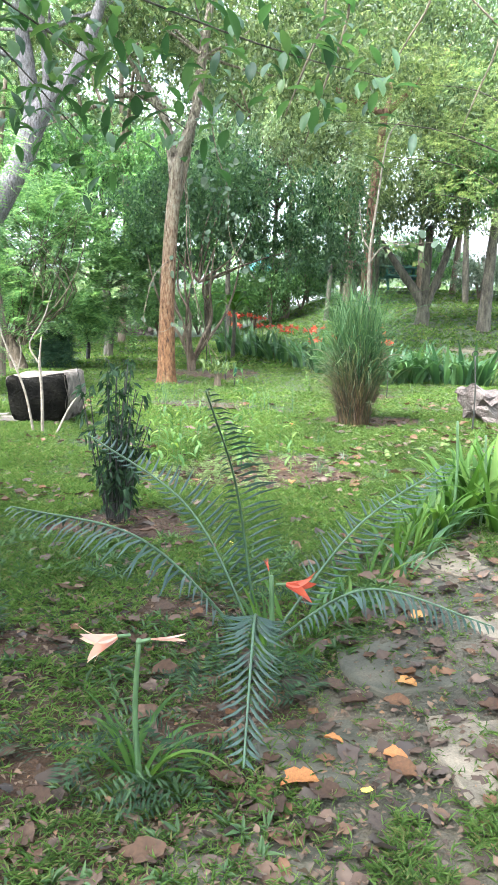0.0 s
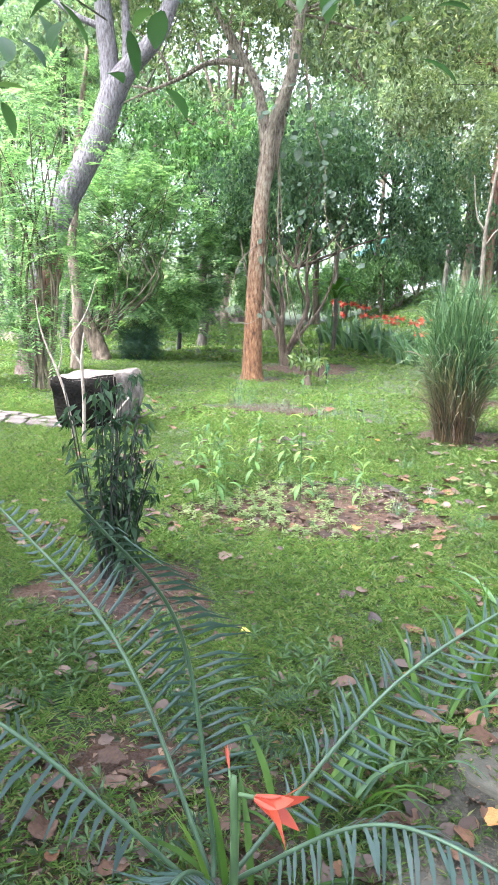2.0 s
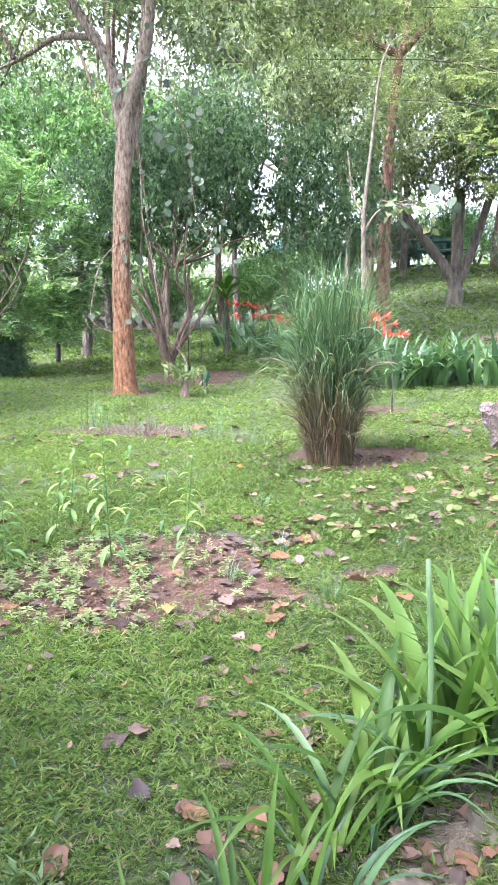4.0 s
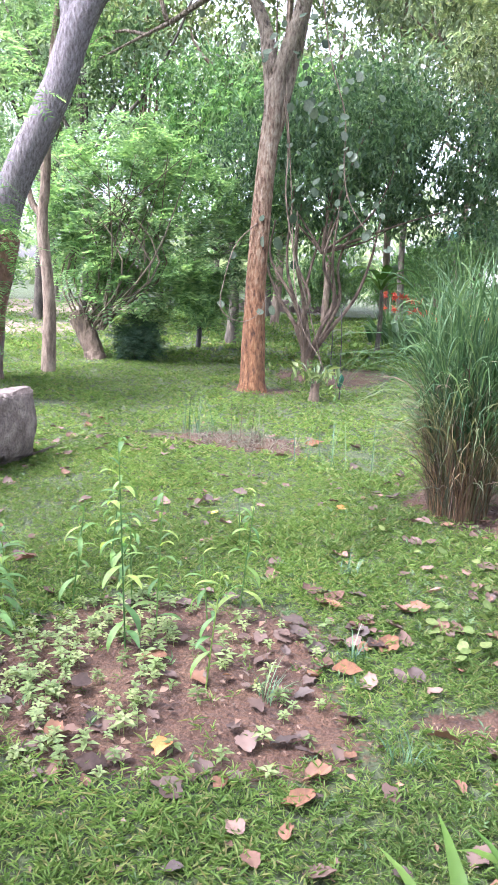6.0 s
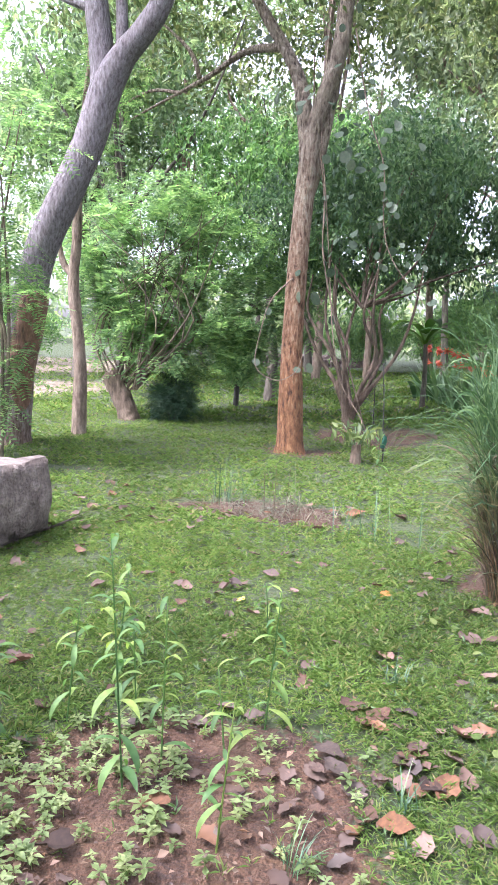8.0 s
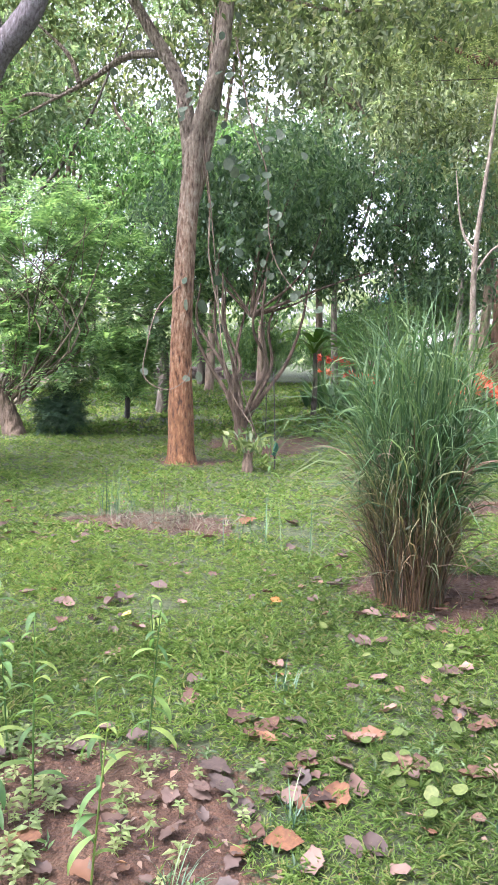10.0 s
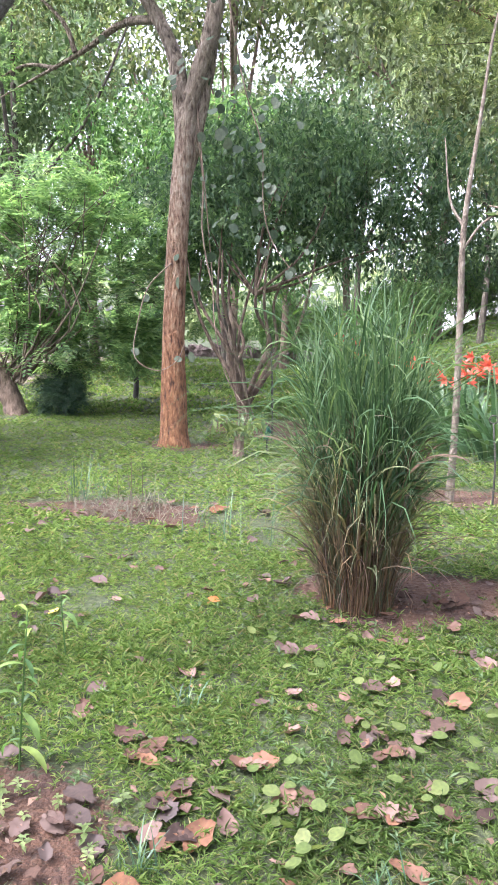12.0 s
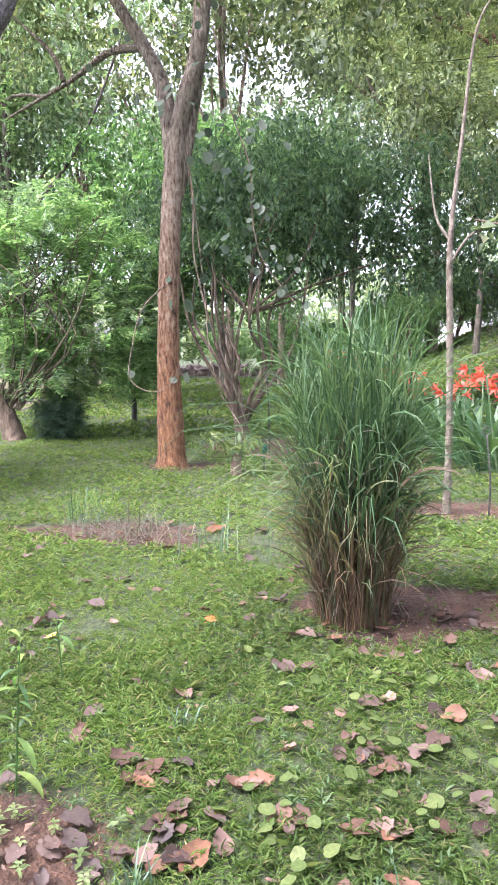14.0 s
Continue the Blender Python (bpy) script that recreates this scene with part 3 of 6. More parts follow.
# the tall forked tree with reddish lower bark
MX, MY = -1.38, 13.27
main_ells = [(-1.7, 0.3, 6.6, 1.9, 1.8, 1.3), (0.6, 0.5, 6.4, 1.7, 1.6, 1.2), (2.3, 1.2, 5.6, 1.6, 1.5, 0.9), (-0.4, -0.6, 5.6, 0.8, 0.7, 0.7), (-2.6, 1.6, 5.9, 1.5, 1.4, 1.0), (1.6, 2.2, 6.4, 1.6, 1.5, 1.1), (3.6, 2.0, 6.2, 1.4, 1.4, 0.9), (1.5, -0.1, 5.1, 1.2, 0.8, 0.6), (0.2, 0.6, 5.6, 1.0, 0.8, 0.7)]
main = tree("forked_tree", "tall forked tree with reddish flaking lower bark on lawn", "tree", MX, MY,
            [([(0.0, 0, -0.1), (0.0, 0, 0.12), (-0.01, 0, 1.2), (0.03, 0.02, 2.4), (0.1, 0.04, 3.3), (0.13, 0.05, 3.6)], [0.27, 0.16, 0.124, 0.115, 0.11, 0.112])],
            [([(0.09, 0.04, 3.25), (0.17, 0.03, 3.7), (0.42, -0.05, 4.4), (0.5, 0.0, 5.2), (0.7, 0.1, 6.6)], [0.1, 0.1, 0.09, 0.085, 0.04]),
             ([(0.09, 0.04, 3.25), (0.03, 0.1, 3.7), (-0.12, 0.2, 4.3), (-0.55, 0.3, 5.0), (-1.2, 0.3, 6.0)], [0.1, 0.1, 0.085, 0.07, 0.03]),
             ([(-0.3, 0.26, 4.6), (-0.9, 0.7, 4.75), (-1.5, 0.9, 4.55), (-2.1, 1.0, 4.35), (-2.7, 1.0, 4.1)], [0.05, 0.045, 0.035, 0.02, 0.008]),
             ([(-1.6, 0.9, 4.55), (-1.75, 0.9, 4.9), (-2.3, 1.0, 5.4)], [0.035, 0.03, 0.012]),
             ([(-1.9, 1.0, 4.42), (-2.4, 1.1, 4.5), (-2.9, 1.1, 4.3)], [0.025, 0.02, 0.008]),
             ([(0.08, 0.05, 2.7), (0.18, 0.09, 3.2), (0.3, 0.12, 3.9), (0.4, 0.14, 4.5)], [0.03, 0.07, 0.075, 0.06])]
            + limbs_to(main_ells[:3], (0.5, 0.0, 5.2), 0.028),
            crown_of(main_ells, 3300, 14, 0.2, 0.11, 0.05, 0.42, 0.06), M_BARK, L_OLIVE, relief=True)

# the leaning grey tree
lean_ells = [(0.9, -0.3, 6.4, 1.7, 1.6, 1.1), (-0.8, 0.2, 5.0, 1.2, 1.0, 1.2), (2.7, 0.6, 6.2, 1.2, 1.4, 0.8), (1.6, 2.8, 6.4, 1.7, 1.5, 1.0)]
ob = tree("leaning_tree", "large leaning grey tree with a sawn-off lower limb", "tree", -4.5, 12.3,
     [([(-0.05, 0, -0.1), (-0.03, 0, 0.15), (0.06, 0, 0.95), (0.2, 0, 1.6), (0.4, 0, 2.25), (0.8, 0, 2.98), (1.02, 0.03, 3.45), (1.19, 0.05, 3.92), (1.42, 0.03, 4.25), (1.68, 0.0, 4.48), (1.92, 0.0, 4.85), (2.4, 0, 6.2)], [0.28, 0.22, 0.2, 0.19, 0.185, 0.175, 0.175, 0.175, 0.14, 0.125, 0.115, 0.05])],
     [([(1.08, 0.06, 3.6), (1.13, 0.08, 4.1), (1.06, 0.1, 4.75), (0.9, 0.1, 6.0)], [0.12, 0.14, 0.13, 0.06]),
      ([(1.35, 0.06, 4.15), (1.36, 0.1, 4.6), (1.3, 0.15, 5.2), (1.2, 0.2, 6.0)], [0.06, 0.065, 0.055, 0.03]),
      ([(1.06, 0.1, 4.75), (0.6, 0.1, 4.95), (0.1, 0.2, 5.3)], [0.05, 0.04, 0.025])] + limbs_to(lean_ells, (1.4, 0.0, 5.2), 0.035, 1),
     pinnate(gated(in_ellipsoids(lean_ells + [(-0.25, -0.9, 2.2, 0.45, 0.4, 0.9), (-0.1, -0.8, 3.5, 0.6, 0.5, 0.7)], 1700)[0], 0.5, 0.08), 10, 0.36, 0.075, 0.022), M_BARK_GREY, L_WOOD_A, relief=True)
part("sawn_limb", arr_mesh("sawn_limb", *bark_tube([(0.04, -0.03, 0.3), (0.14, -0.06, 0.9), (0.27, -0.08, 1.35), (0.36, -0.1, 1.66), (0.365, -0.1, 1.69)], [0.13, 0.17, 0.17, 0.165, 0.14], 20, 34), True), M_BARK_RED, ob, "reddish sawn-off limb")

# slender trunk beside it
tree("slender_tree", "slender young tree with pale brown trunk", "tree", -4.2, 13.25,
     [flare([(0, 0, 0), (0.02, 0, 1.0), (-0.07, 0, 1.9), (-0.02, 0, 2.4), (0.02, 0, 3.2), (0.2, 0, 4.8)], [0.085, 0.075, 0.075, 0.065, 0.055, 0.03])],
     [([(-0.05, 0, 2.0), (-0.22, 0, 2.2), (-0.28, 0, 2.6)], [0.05, 0.045, 0.01])],
     pinnate(in_ellipsoids([(-0.1, 0.1, 3.3, 0.9, 0.8, 0.6), (0.2, 0.2, 4.4, 0.9, 0.9, 0.6)], 220)[0], 9, 0.26, 0.07, 0.02), M_BARK_TAN, L_BRIGHT)

# many-stemmed dark tree behind the forked one
BX, BY = -1.1, 15.3
bush_ells = [(0.6, 0.5, 2.9, 1.5, 1.2, 0.95), (-0.7, 0.9, 2.9, 1.3, 1.2, 0.95), (1.7, 0.9, 2.6, 1.2, 1.1, 0.8), (0.3, 0.9, 3.7, 1.5, 1.2, 0.8), (2.8, 1.5, 2.7, 1.1, 1.0, 0.8), (2.2, 1.2, 3.5, 1.2, 1.0, 0.7)]
stems = []
for ang, out, top in ((0.2, 0.85, 2.3), (1.3, 0.5, 2.5), (2.9, 0.85, 2.2), (3.9, 0.6, 2.1), (5.4, 0.6, 2.3), (3.3, 0.3, 2.6), (0.8, 0.7, 2.2), (2.3, 0.4, 2.4), (4.6, 0.75, 2.2), (5.9, 0.45, 2.5)):
    c, s = math.cos(ang), math.sin(ang)
    w1, w2 = rng.normal(0, 0.09, 2), rng.normal(0, 0.12, 2)
    stems.append(([(0.03 * c, 0.03 * s, -0.08), (0.06 * c, 0.06 * s, 0.22), (out * 0.3 * c + w1[0], out * 0.3 * s + w1[1], 0.62), (out * 0.62 * c - w1[1], out * 0.62 * s + w1[0], 1.05),
                   (out * 0.85 * c + w2[0], out * 0.85 * s + w2[1], 1.6), (out * 1.1 * c, out * 1.1 * s, top)], [0.05, 0.042, 0.03, 0.026, 0.02, 0.01]))
tree("many_stemmed_tree", "dark green many-stemmed small tree with bare lower stems", "tree", BX, BY, stems, limbs_to(bush_ells[:4], (0.1, 0.1, 1.7), 0.025, 2),
     crown_of(bush_ells, 3400, 12, 0.16, 0.1, 0.042, 0.45, -0.08, 0.5), M_BARK_STEM, L_DARK, sides=7)

# feathery shrub regrown from an old brown stump
fx, fy = -4.4, 14.95
feather_ells = [(0.1, 0.3, 2.0, 0.8, 0.7, 1.2), (1.0, 0.6, 1.8, 0.8, 0.7, 1.2), (-0.7, 0.4, 2.3, 0.7, 0.8, 1.0), (0.4, 0.7, 3.1, 1.2, 0.9, 0.7), (1.8, 0.9, 1.6, 0.6, 0.5, 0.7), (2.0, 1.2, 2.4, 0.8, 0.7, 0.8)]
feather_ells += [(0.35, 0.1, 1.15, 0.75, 0.5, 0.65), (1.15, 0.5, 1.05, 0.7, 0.5, 0.6), (-0.35, 0.2, 1.5, 0.5, 0.5, 0.7), (1.7, 0.7, 1.0, 0.5, 0.4, 0.5), (2.1, 1.1, 1.9, 0.7, 0.6, 0.8)]
fp, _ = in_ellipsoids(feather_ells, 3900)
shoots = [([(-0.3 + 0.5 * rng.random(), 0, 0.45), (rng.uniform(-0.6, 1.2), rng.uniform(-0.2, 0.5), 1.5), (rng.uniform(-0.9, 1.7), rng.uniform(-0.3, 0.8), 3.0)], [0.016, 0.012, 0.004]) for _ in range(26)]
tree("feathery_shrub", "bright green feathery-leaved shrub sprouting from brown stump", "shrub", fx, fy,
     [([(0.05, 0, -0.1), (0.0, 0, 0.15), (-0.12, 0, 0.4), (-0.28, 0.03, 0.66)], [0.2, 0.15, 0.15, 0.16])], shoots,
     pinnate(gated(fp, 0.33, -0.02), 8, 0.32, 0.1, 0.034), M_BARK_STEM, L_FEATHER, limb_bark=M_TWIG_DARK)

# dense leafy tree behind it
thick = [(0.0, 0.0, 2.9, 1.5, 0.9, 1.3), (1.5, 0.3, 2.6, 1.2, 0.8, 1.1), (-1.5, 0.4, 3.1, 1.3, 0.9, 1.3), (0.5, 0.5, 4.5, 1.6, 1.0, 0.9), (-1.1, 0.6, 4.7, 1.4, 1.0, 0.9)]
tree("leafy_tree", "dense mid-green leafy tree behind the feathery shrub", "tree", -3.3, 18.6,
     [flare([(0, 0, 0), (0.05, 0, 0.9), (-0.05, 0, 1.9), (0.05, 0, 3.6)], [0.1, 0.085, 0.075, 0.04])], limbs_to(thick, (0.0, 0.0, 1.6), 0.04, 1),
     crown_of(thick, 2000, 12, 0.17, 0.12, 0.05, 0.45, -0.12, 0.4), M_BARK_DARK, L_MID)

# nearer feathery bush at the edge of the lawn
fp2, _ = in_ellipsoids([(0, 0, 1.9, 0.6, 0.6, 1.2), (-0.8, 0.2, 2.1, 0.8, 0.7, 1.4), (0.1, 0.0, 3.2, 0.6, 0.6, 0.7), (-0.2, 0.0, 0.9, 0.6, 0.5, 0.6)], 1500)
tree("feathery_shrub", "green feathery-leaved shrub of upright shoots at the lawn edge", "shrub", -3.78, 10.9,
     [], [([(rng.uniform(-0.2, 0.2), 0, -0.05), (rng.uniform(-0.4, 0.3), 0, 1.4), (rng.uniform(-0.9, 0.4), rng.uniform(-0.3, 0.4), 3.4)], [0.022, 0.016, 0.005]) for _ in range(11)],
     pinnate(gated(fp2, 0.4, 0.0), 10, 0.34, 0.08, 0.022), M_TWIG_DARK, L_FEATHER)

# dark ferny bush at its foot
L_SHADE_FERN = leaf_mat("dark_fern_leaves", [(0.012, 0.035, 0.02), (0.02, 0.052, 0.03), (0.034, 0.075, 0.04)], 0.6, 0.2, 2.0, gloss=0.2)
tree("ferny_bush", "low dark green ferny bush", "shrub", -3.72, 15.1, [], [([(0, 0, -0.03), (0.1, 0, 0.2), (0.2, 0.05, 0.4)], [0.015, 0.01, 0.004]), ([(0, 0, -0.03), (-0.1, 0, 0.2), (-0.2, 0.05, 0.35)], [0.015, 0.01, 0.004])],
     pinnate(in_ellipsoids([(0, 0, 0.38, 0.4, 0.34, 0.38)], 900)[0], 9, 0.18, 0.05, 0.01), M_BARK_DARK, L_SHADE_FERN)

# small clipped shrub with a dark stem
tree("clipped_shrub", "small bushy green shrub on dark stem", "shrub", -3.55, 17.4,
     [([(0, 0, -0.05), (0.02, 0, 0.3), (0.0, 0, 0.6)], [0.05, 0.045, 0.04])], [],
     crown_of([(0, 0, 0.98, 0.46, 0.42, 0.5), (0.08, -0.05, 0.75, 0.36, 0.3, 0.3)], 520, 12, 0.1, 0.075, 0.03, 0.3, -0.15, 0.1), M_STAKE, L_FEATHER)

# sapling tied upright, bent over at its tip
tree("sapling", "thin pale sapling bent over at its tip", "tree", 1.64, 11.1,
     [([(0, 0, -0.05), (0.01, 0, 0.6), (0.0, 0, 1.4), (-0.01, 0, 2.05), (0.06, 0, 2.8), (0.14, 0, 3.5), (0.3, 0, 3.75), (0.5, 0.05, 3.72)], [0.036, 0.027, 0.025, 0.022, 0.014, 0.009, 0.006, 0.003])],
     [([(-0.01, 0, 2.05), (-0.12, 0.05, 2.25), (-0.18, 0.1, 2.7)], [0.014, 0.01, 0.004]), ([(0, 0, 1.9), (0.15, 0.0, 2.1), (0.45, 0.1, 2.2), (0.7, 0.1, 2.15)], [0.012, 0.01, 0.007, 0.003])],
     sprays(np.array([(0.35, 0.1, 2.15), (0.6, 0.1, 2.1), (0.65, 0.1, 1.95), (0.2, 0.0, 2.1)]), 5, 0.1, 0.13, 0.09), M_SAPLING, L_OLIVE)

# trees on the bank
tree("bank_tree", "old tree with brown trunk on the grassy bank", "tree", 2.6, 17.9,
     [flare([(0, 0, 0), (0.0, 0, 1.5), (0.05, 0, 3.2), (0.2, 0, 5.0)], [0.15, 0.115, 0.1, 0.08])],
     limbs_to([(0.4, 0, 6.2, 2.0, 1.8, 1.2), (-1.2, 0.2, 5.8, 1.5, 1.5, 1.0)], (0.2, 0, 4.9), 0.08, 2),
     crown_of([(0.0, -0.7, 3.3, 1.0, 0.6, 0.5), (0.4, 0, 6.2, 2.2, 2.0, 1.3), (-1.5, 0.2, 5.6, 1.6, 1.5, 1.0), (2.0, 0.3, 5.2, 1.4, 1.4, 0.8), (-1.3, 0.6, 4.2, 1.2, 1.2, 0.7), (1.4, 0.6, 4.3, 1.3, 1.2, 0.7)], 1500, 12, 0.25, 0.14, 0.055, 0.6, 0.0), M_BARK_RED, L_OLIVE)
tree("spreading_tree", "spreading three-stemmed tree on the grassy bank", "tree", 4.3, 19.8,
     [([(0, 0, -0.1), (0, 0, 0.5), (-0.5, 0, 1.2), (-1.1, 0, 2.0)], [0.2, 0.14, 0.1, 0.06]), ([(0, 0, 0.2), (0.05, 0, 1.0), (0.1, 0.1, 2.4)], [0.13, 0.11, 0.08]),
      ([(0.05, 0, 0.4), (0.35, 0, 1.2), (0.75, 0, 2.5)], [0.11, 0.095, 0.07])], [],
     crown_of([(0, -0.3, 2.5, 1.6, 0.9, 0.35), (0, 0, 3.1, 2.3, 1.8, 0.9), (1.0, 0.3, 3.7, 1.7, 1.5, 0.8), (-1.5, 0, 2.6, 0.9, 0.9, 0.5)], 1100, 12, 0.25, 0.14, 0.055, 0.8, -0.2), M_BARK_DARK, L_OLIVE)
tree("bank_tree", "slim dark-trunked tree on the grassy bank", "tree", 5.6, 18.9,
     [flare([(0, 0, 0), (0.03, 0, 1.4), (0.1, 0, 2.8)], [0.15, 0.12, 0.1])], [([(0.05, 0, 2.0), (0.5, 0, 2.5), (0.9, 0.2, 3.0)], [0.06, 0.05, 0.02])],
     crown_of([(0.2, 0, 3.6, 1.9, 1.6, 1.0)], 600, 12, 0.25, 0.14, 0.055, 0.8, -0.2), M_BARK_DARK, L_MID)


tree("bank_tree", "pale leafy tree behind the grassy bank", "tree", 2.2, 22.6,
     [flare([(0, 0, 0), (0.06, 0, 1.5), (0.0, 0, 3.0), (0.1, 0, 5.2)], [0.07, 0.055, 0.05, 0.03])],
     limbs_to([(0.2, 0, 4.2, 1.2, 1.0, 0.8), (-0.6, 0.2, 5.0, 1.2, 1.0, 0.8)], (0.0, 0, 2.8), 0.04, 2),
     crown_of([(0.2, 0, 4.0, 1.5, 1.2, 0.9), (-0.8, 0.3, 5.2, 1.4, 1.2, 0.9), (1.1, 0.2, 5.3, 1.3, 1.2, 0.9), (0.5, 0.2, 3.1, 1.0, 0.9, 0.5)], 1300, 12, 0.25, 0.14, 0.055, 0.6, -0.3), M_BARK_DARK, L_WOOD_B)

# fine-leaved tree that spreads flat boughs over the bank
L_FLAT = leaf_mat("flat_bough_leaves", [(0.07, 0.105, 0.042), (0.105, 0.15, 0.058), (0.155, 0.2, 0.08), (0.21, 0.24, 0.11)], 0.6, 0.5, 0.6, gloss=0.2)
flat = [(-2.2, 0.0, 3.9, 1.3, 1.0, 0.35), (-1.2, -0.4, 3.2, 1.2, 0.9, 0.3), (-3.2, 0.5, 4.6, 1.3, 1.1, 0.4), (-0.2, 0.0, 4.4, 1.4, 1.2, 0.45), (-1.6, 0.5, 5.3, 1.6, 1.2, 0.5), (0.8, 0.2, 3.6, 1.2, 1.0, 0.35), (-0.4, -0.5, 2.6, 0.9, 0.8, 0.25)]
tree("feathery_tree", "fine-leaved olive tree with flat spreading boughs", "tree", 4.9, 15.2,
     [flare([(0, 0, 0), (0.05, 0, 1.2), (-0.05, 0, 2.4), (0.0, 0, 3.6), (-0.2, 0, 5.0)], [0.1, 0.08, 0.07, 0.06, 0.03])],
     [([(0, 0, e[2] - 0.8), (e[0] * 0.5, e[1] * 0.5, e[2] - 0.25), (e[0] - 0.6, e[1], e[2] - 0.1)], [0.02, 0.012, 0.004]) for e in flat],
     pinnate(gated(in_ellipsoids(flat, 1700)[0], 0.5, -0.15), 9, 0.3, 0.06, 0.018, 0.05), M_BARK_DARK, L_FLAT)


# woods all round, from four kinds of tree
def wood_tree(height, spread, leaf, bark, n, low=0.45):
    ells = []
    for _ in range(6):
        a, r = rng.uniform(0, 2 * np.pi), rng.uniform(0.1, 0.6) * spread
        ells.append((r * math.cos(a), r * math.sin(a), height * rng.uniform(low + 0.12, 0.92), spread * rng.uniform(0.45, 0.7), spread * rng.uniform(0.45, 0.7), height * rng.uniform(0.1, 0.16)))
    return tree("woodland_tree", "leafy woodland tree at the edge of the garden", "tree", 0, 0,
                [flare([(0, 0, 0), (0.1, 0.05, height * 0.3), (0.0, 0.1, height * 0.6), (0.1, 0, height * 0.85)], [0.08, 0.065, 0.055, 0.03])],
                limbs_to(ells, (0.05, 0.05, height * 0.4), 0.05, 1),
                crown_of(ells, n, 14, 0.32, 0.17, 0.07, 0.5, 0.1), bark, leaf, group="woodland trees")


kinds = [wood_tree(8.5, 3.2, L_WOOD_A, M_BARK_DARK, 1250), wood_tree(7.4, 2.8, L_WOOD_B, M_BARK_TAN, 1150), wood_tree(9.5, 3.4, L_OLIVE, M_BARK_TAN, 1250), wood_tree(6.6, 2.6, L_WOOD_A, M_BARK_DARK, 1150, 0.4)]
spots = [(-6.6, 18.8), (-2.9, 26.5), (-7.6, 24.5), (-0.6, 24.5), (1.2, 26.5), (-6.5, 33.5), (-9.0, 29.0), (-5.0, 28.0), (-1.5, 29.5), (3.5, 30.0), (7.0, 27.5), (9.0, 23.0),
         (10.5, 29.0), (-14.0, 31.0), (5.0, 34.0), (0.5, 35.5), (-4.5, 35.0), (-9.5, 36.5), (-17.0, 36.0), (12.0, 34.0), (8.8, 17.0), (9.0, 10.0),
         (-7.0, 2.0), (8.0, 3.0), (-5.5, -6.0), (4.5, -8.0), (0.0, -13.0), (-10.0, -4.0), (10.0, -5.0), (6.5, 24.0), (-13.0, 21.0), (-19.0, 28.0), (2.9, 24.0), (5.6, 26.5), (8.0, 20.8), (1.0, 30.5), (4.0, 25.5), (-9.2, 21.5), (-4.0, 25.0)]
for i, (x, y) in enumerate(spots):
    k = kinds[(i * 7 + i // 3) % 4]
    sc = 1.0 + 0.35 * ((i * 37) % 10) / 10
    m = pose(x, y, gz(x, y), 0, 0, i * 67.0) @ Matrix.Scale(sc, 4)
    if i < 4:
        kinds[i].matrix_basis = m
    else:
        copy_thing(k, m)

# undergrowth at the wood's edge
def underbush(leaf, w, h, n):
    return tree("woodland_bush", "loose green bush under the woodland trees", "shrub", 0, 0,
                [], [([(0, 0, -0.05), (rng.uniform(-0.3, 0.3) * w, 0.1, h * 0.5), (rng.uniform(-0.7, 0.7) * w, rng.uniform(-0.5, 0.5) * w, h)], [0.035, 0.025, 0.01]) for _ in range(7)],
                crown_of([(0, 0, h * 0.6, w, w * 0.8, h * 0.45), (w * 0.6, 0.2, h * 0.45, w * 0.6, w * 0.6, h * 0.35)], n, 12, 0.2, 0.13, 0.05, 0.6, -0.15), M_BARK_TAN, leaf, group="woodland bushes")


bushes = [underbush(L_BRIGHT, 1.3, 2.4, 600), underbush(L_MID, 1.5, 2.0, 600), underbush(L_GREYGREEN, 1.2, 1.5, 450)]
bush_spots = [(-8.6, 23.5), (-8.0, 29.0), (3.6, 27.5), (6.0, 29.5), (-6.6, 34.0), (9.0, 26.5), (-0.5, 31.0), (-3.5, 31.0), (2.4, 33.0), (7.5, 32.0), (-12.0, 31.0), (-9.5, 30.5), (-14.0, 26.0), (1.8, 27.5), (4.6, 28.5), (0.2, 27.0), (-3.2, 28.5), (7.2, 25.0), (-2.2, 35.0), (0.7, 25.2), (-4.4, 36.0), (-1.0, 33.0)]
for i, (x, y) in enumerate(bush_spots):
    m = pose(x, y, gz(x, y), 0, 0, i * 81.0) @ Matrix.Scale(0.85 + 0.3 * ((i * 23) % 10) / 10, 4)
    if i < 3:
        bushes[i].matrix_basis = m
    else:
        copy_thing(bushes[(i * 5 + 1) % 3], m)

# far tree line
ang = rng.uniform(0, 2 * np.pi, 9000)
rad = rng.uniform(48, 75, 9000)
far = np.stack([rad * np.cos(ang), 10 + rad * np.sin(ang), rng.random(9000) ** 1.1 * (7.5 + 2.5 * np.sin(ang * 9) + 1.5 * np.sin(ang * 23))], -1)
tagged(part("backdrop_woods", arr_mesh("far_woods", *sprays(gated(far, 5.0, -0.2), 9, 0.8, 0.9, 0.45)), L_WOOD_B), "distant woods closing the garden", "woods", kind="stuff")


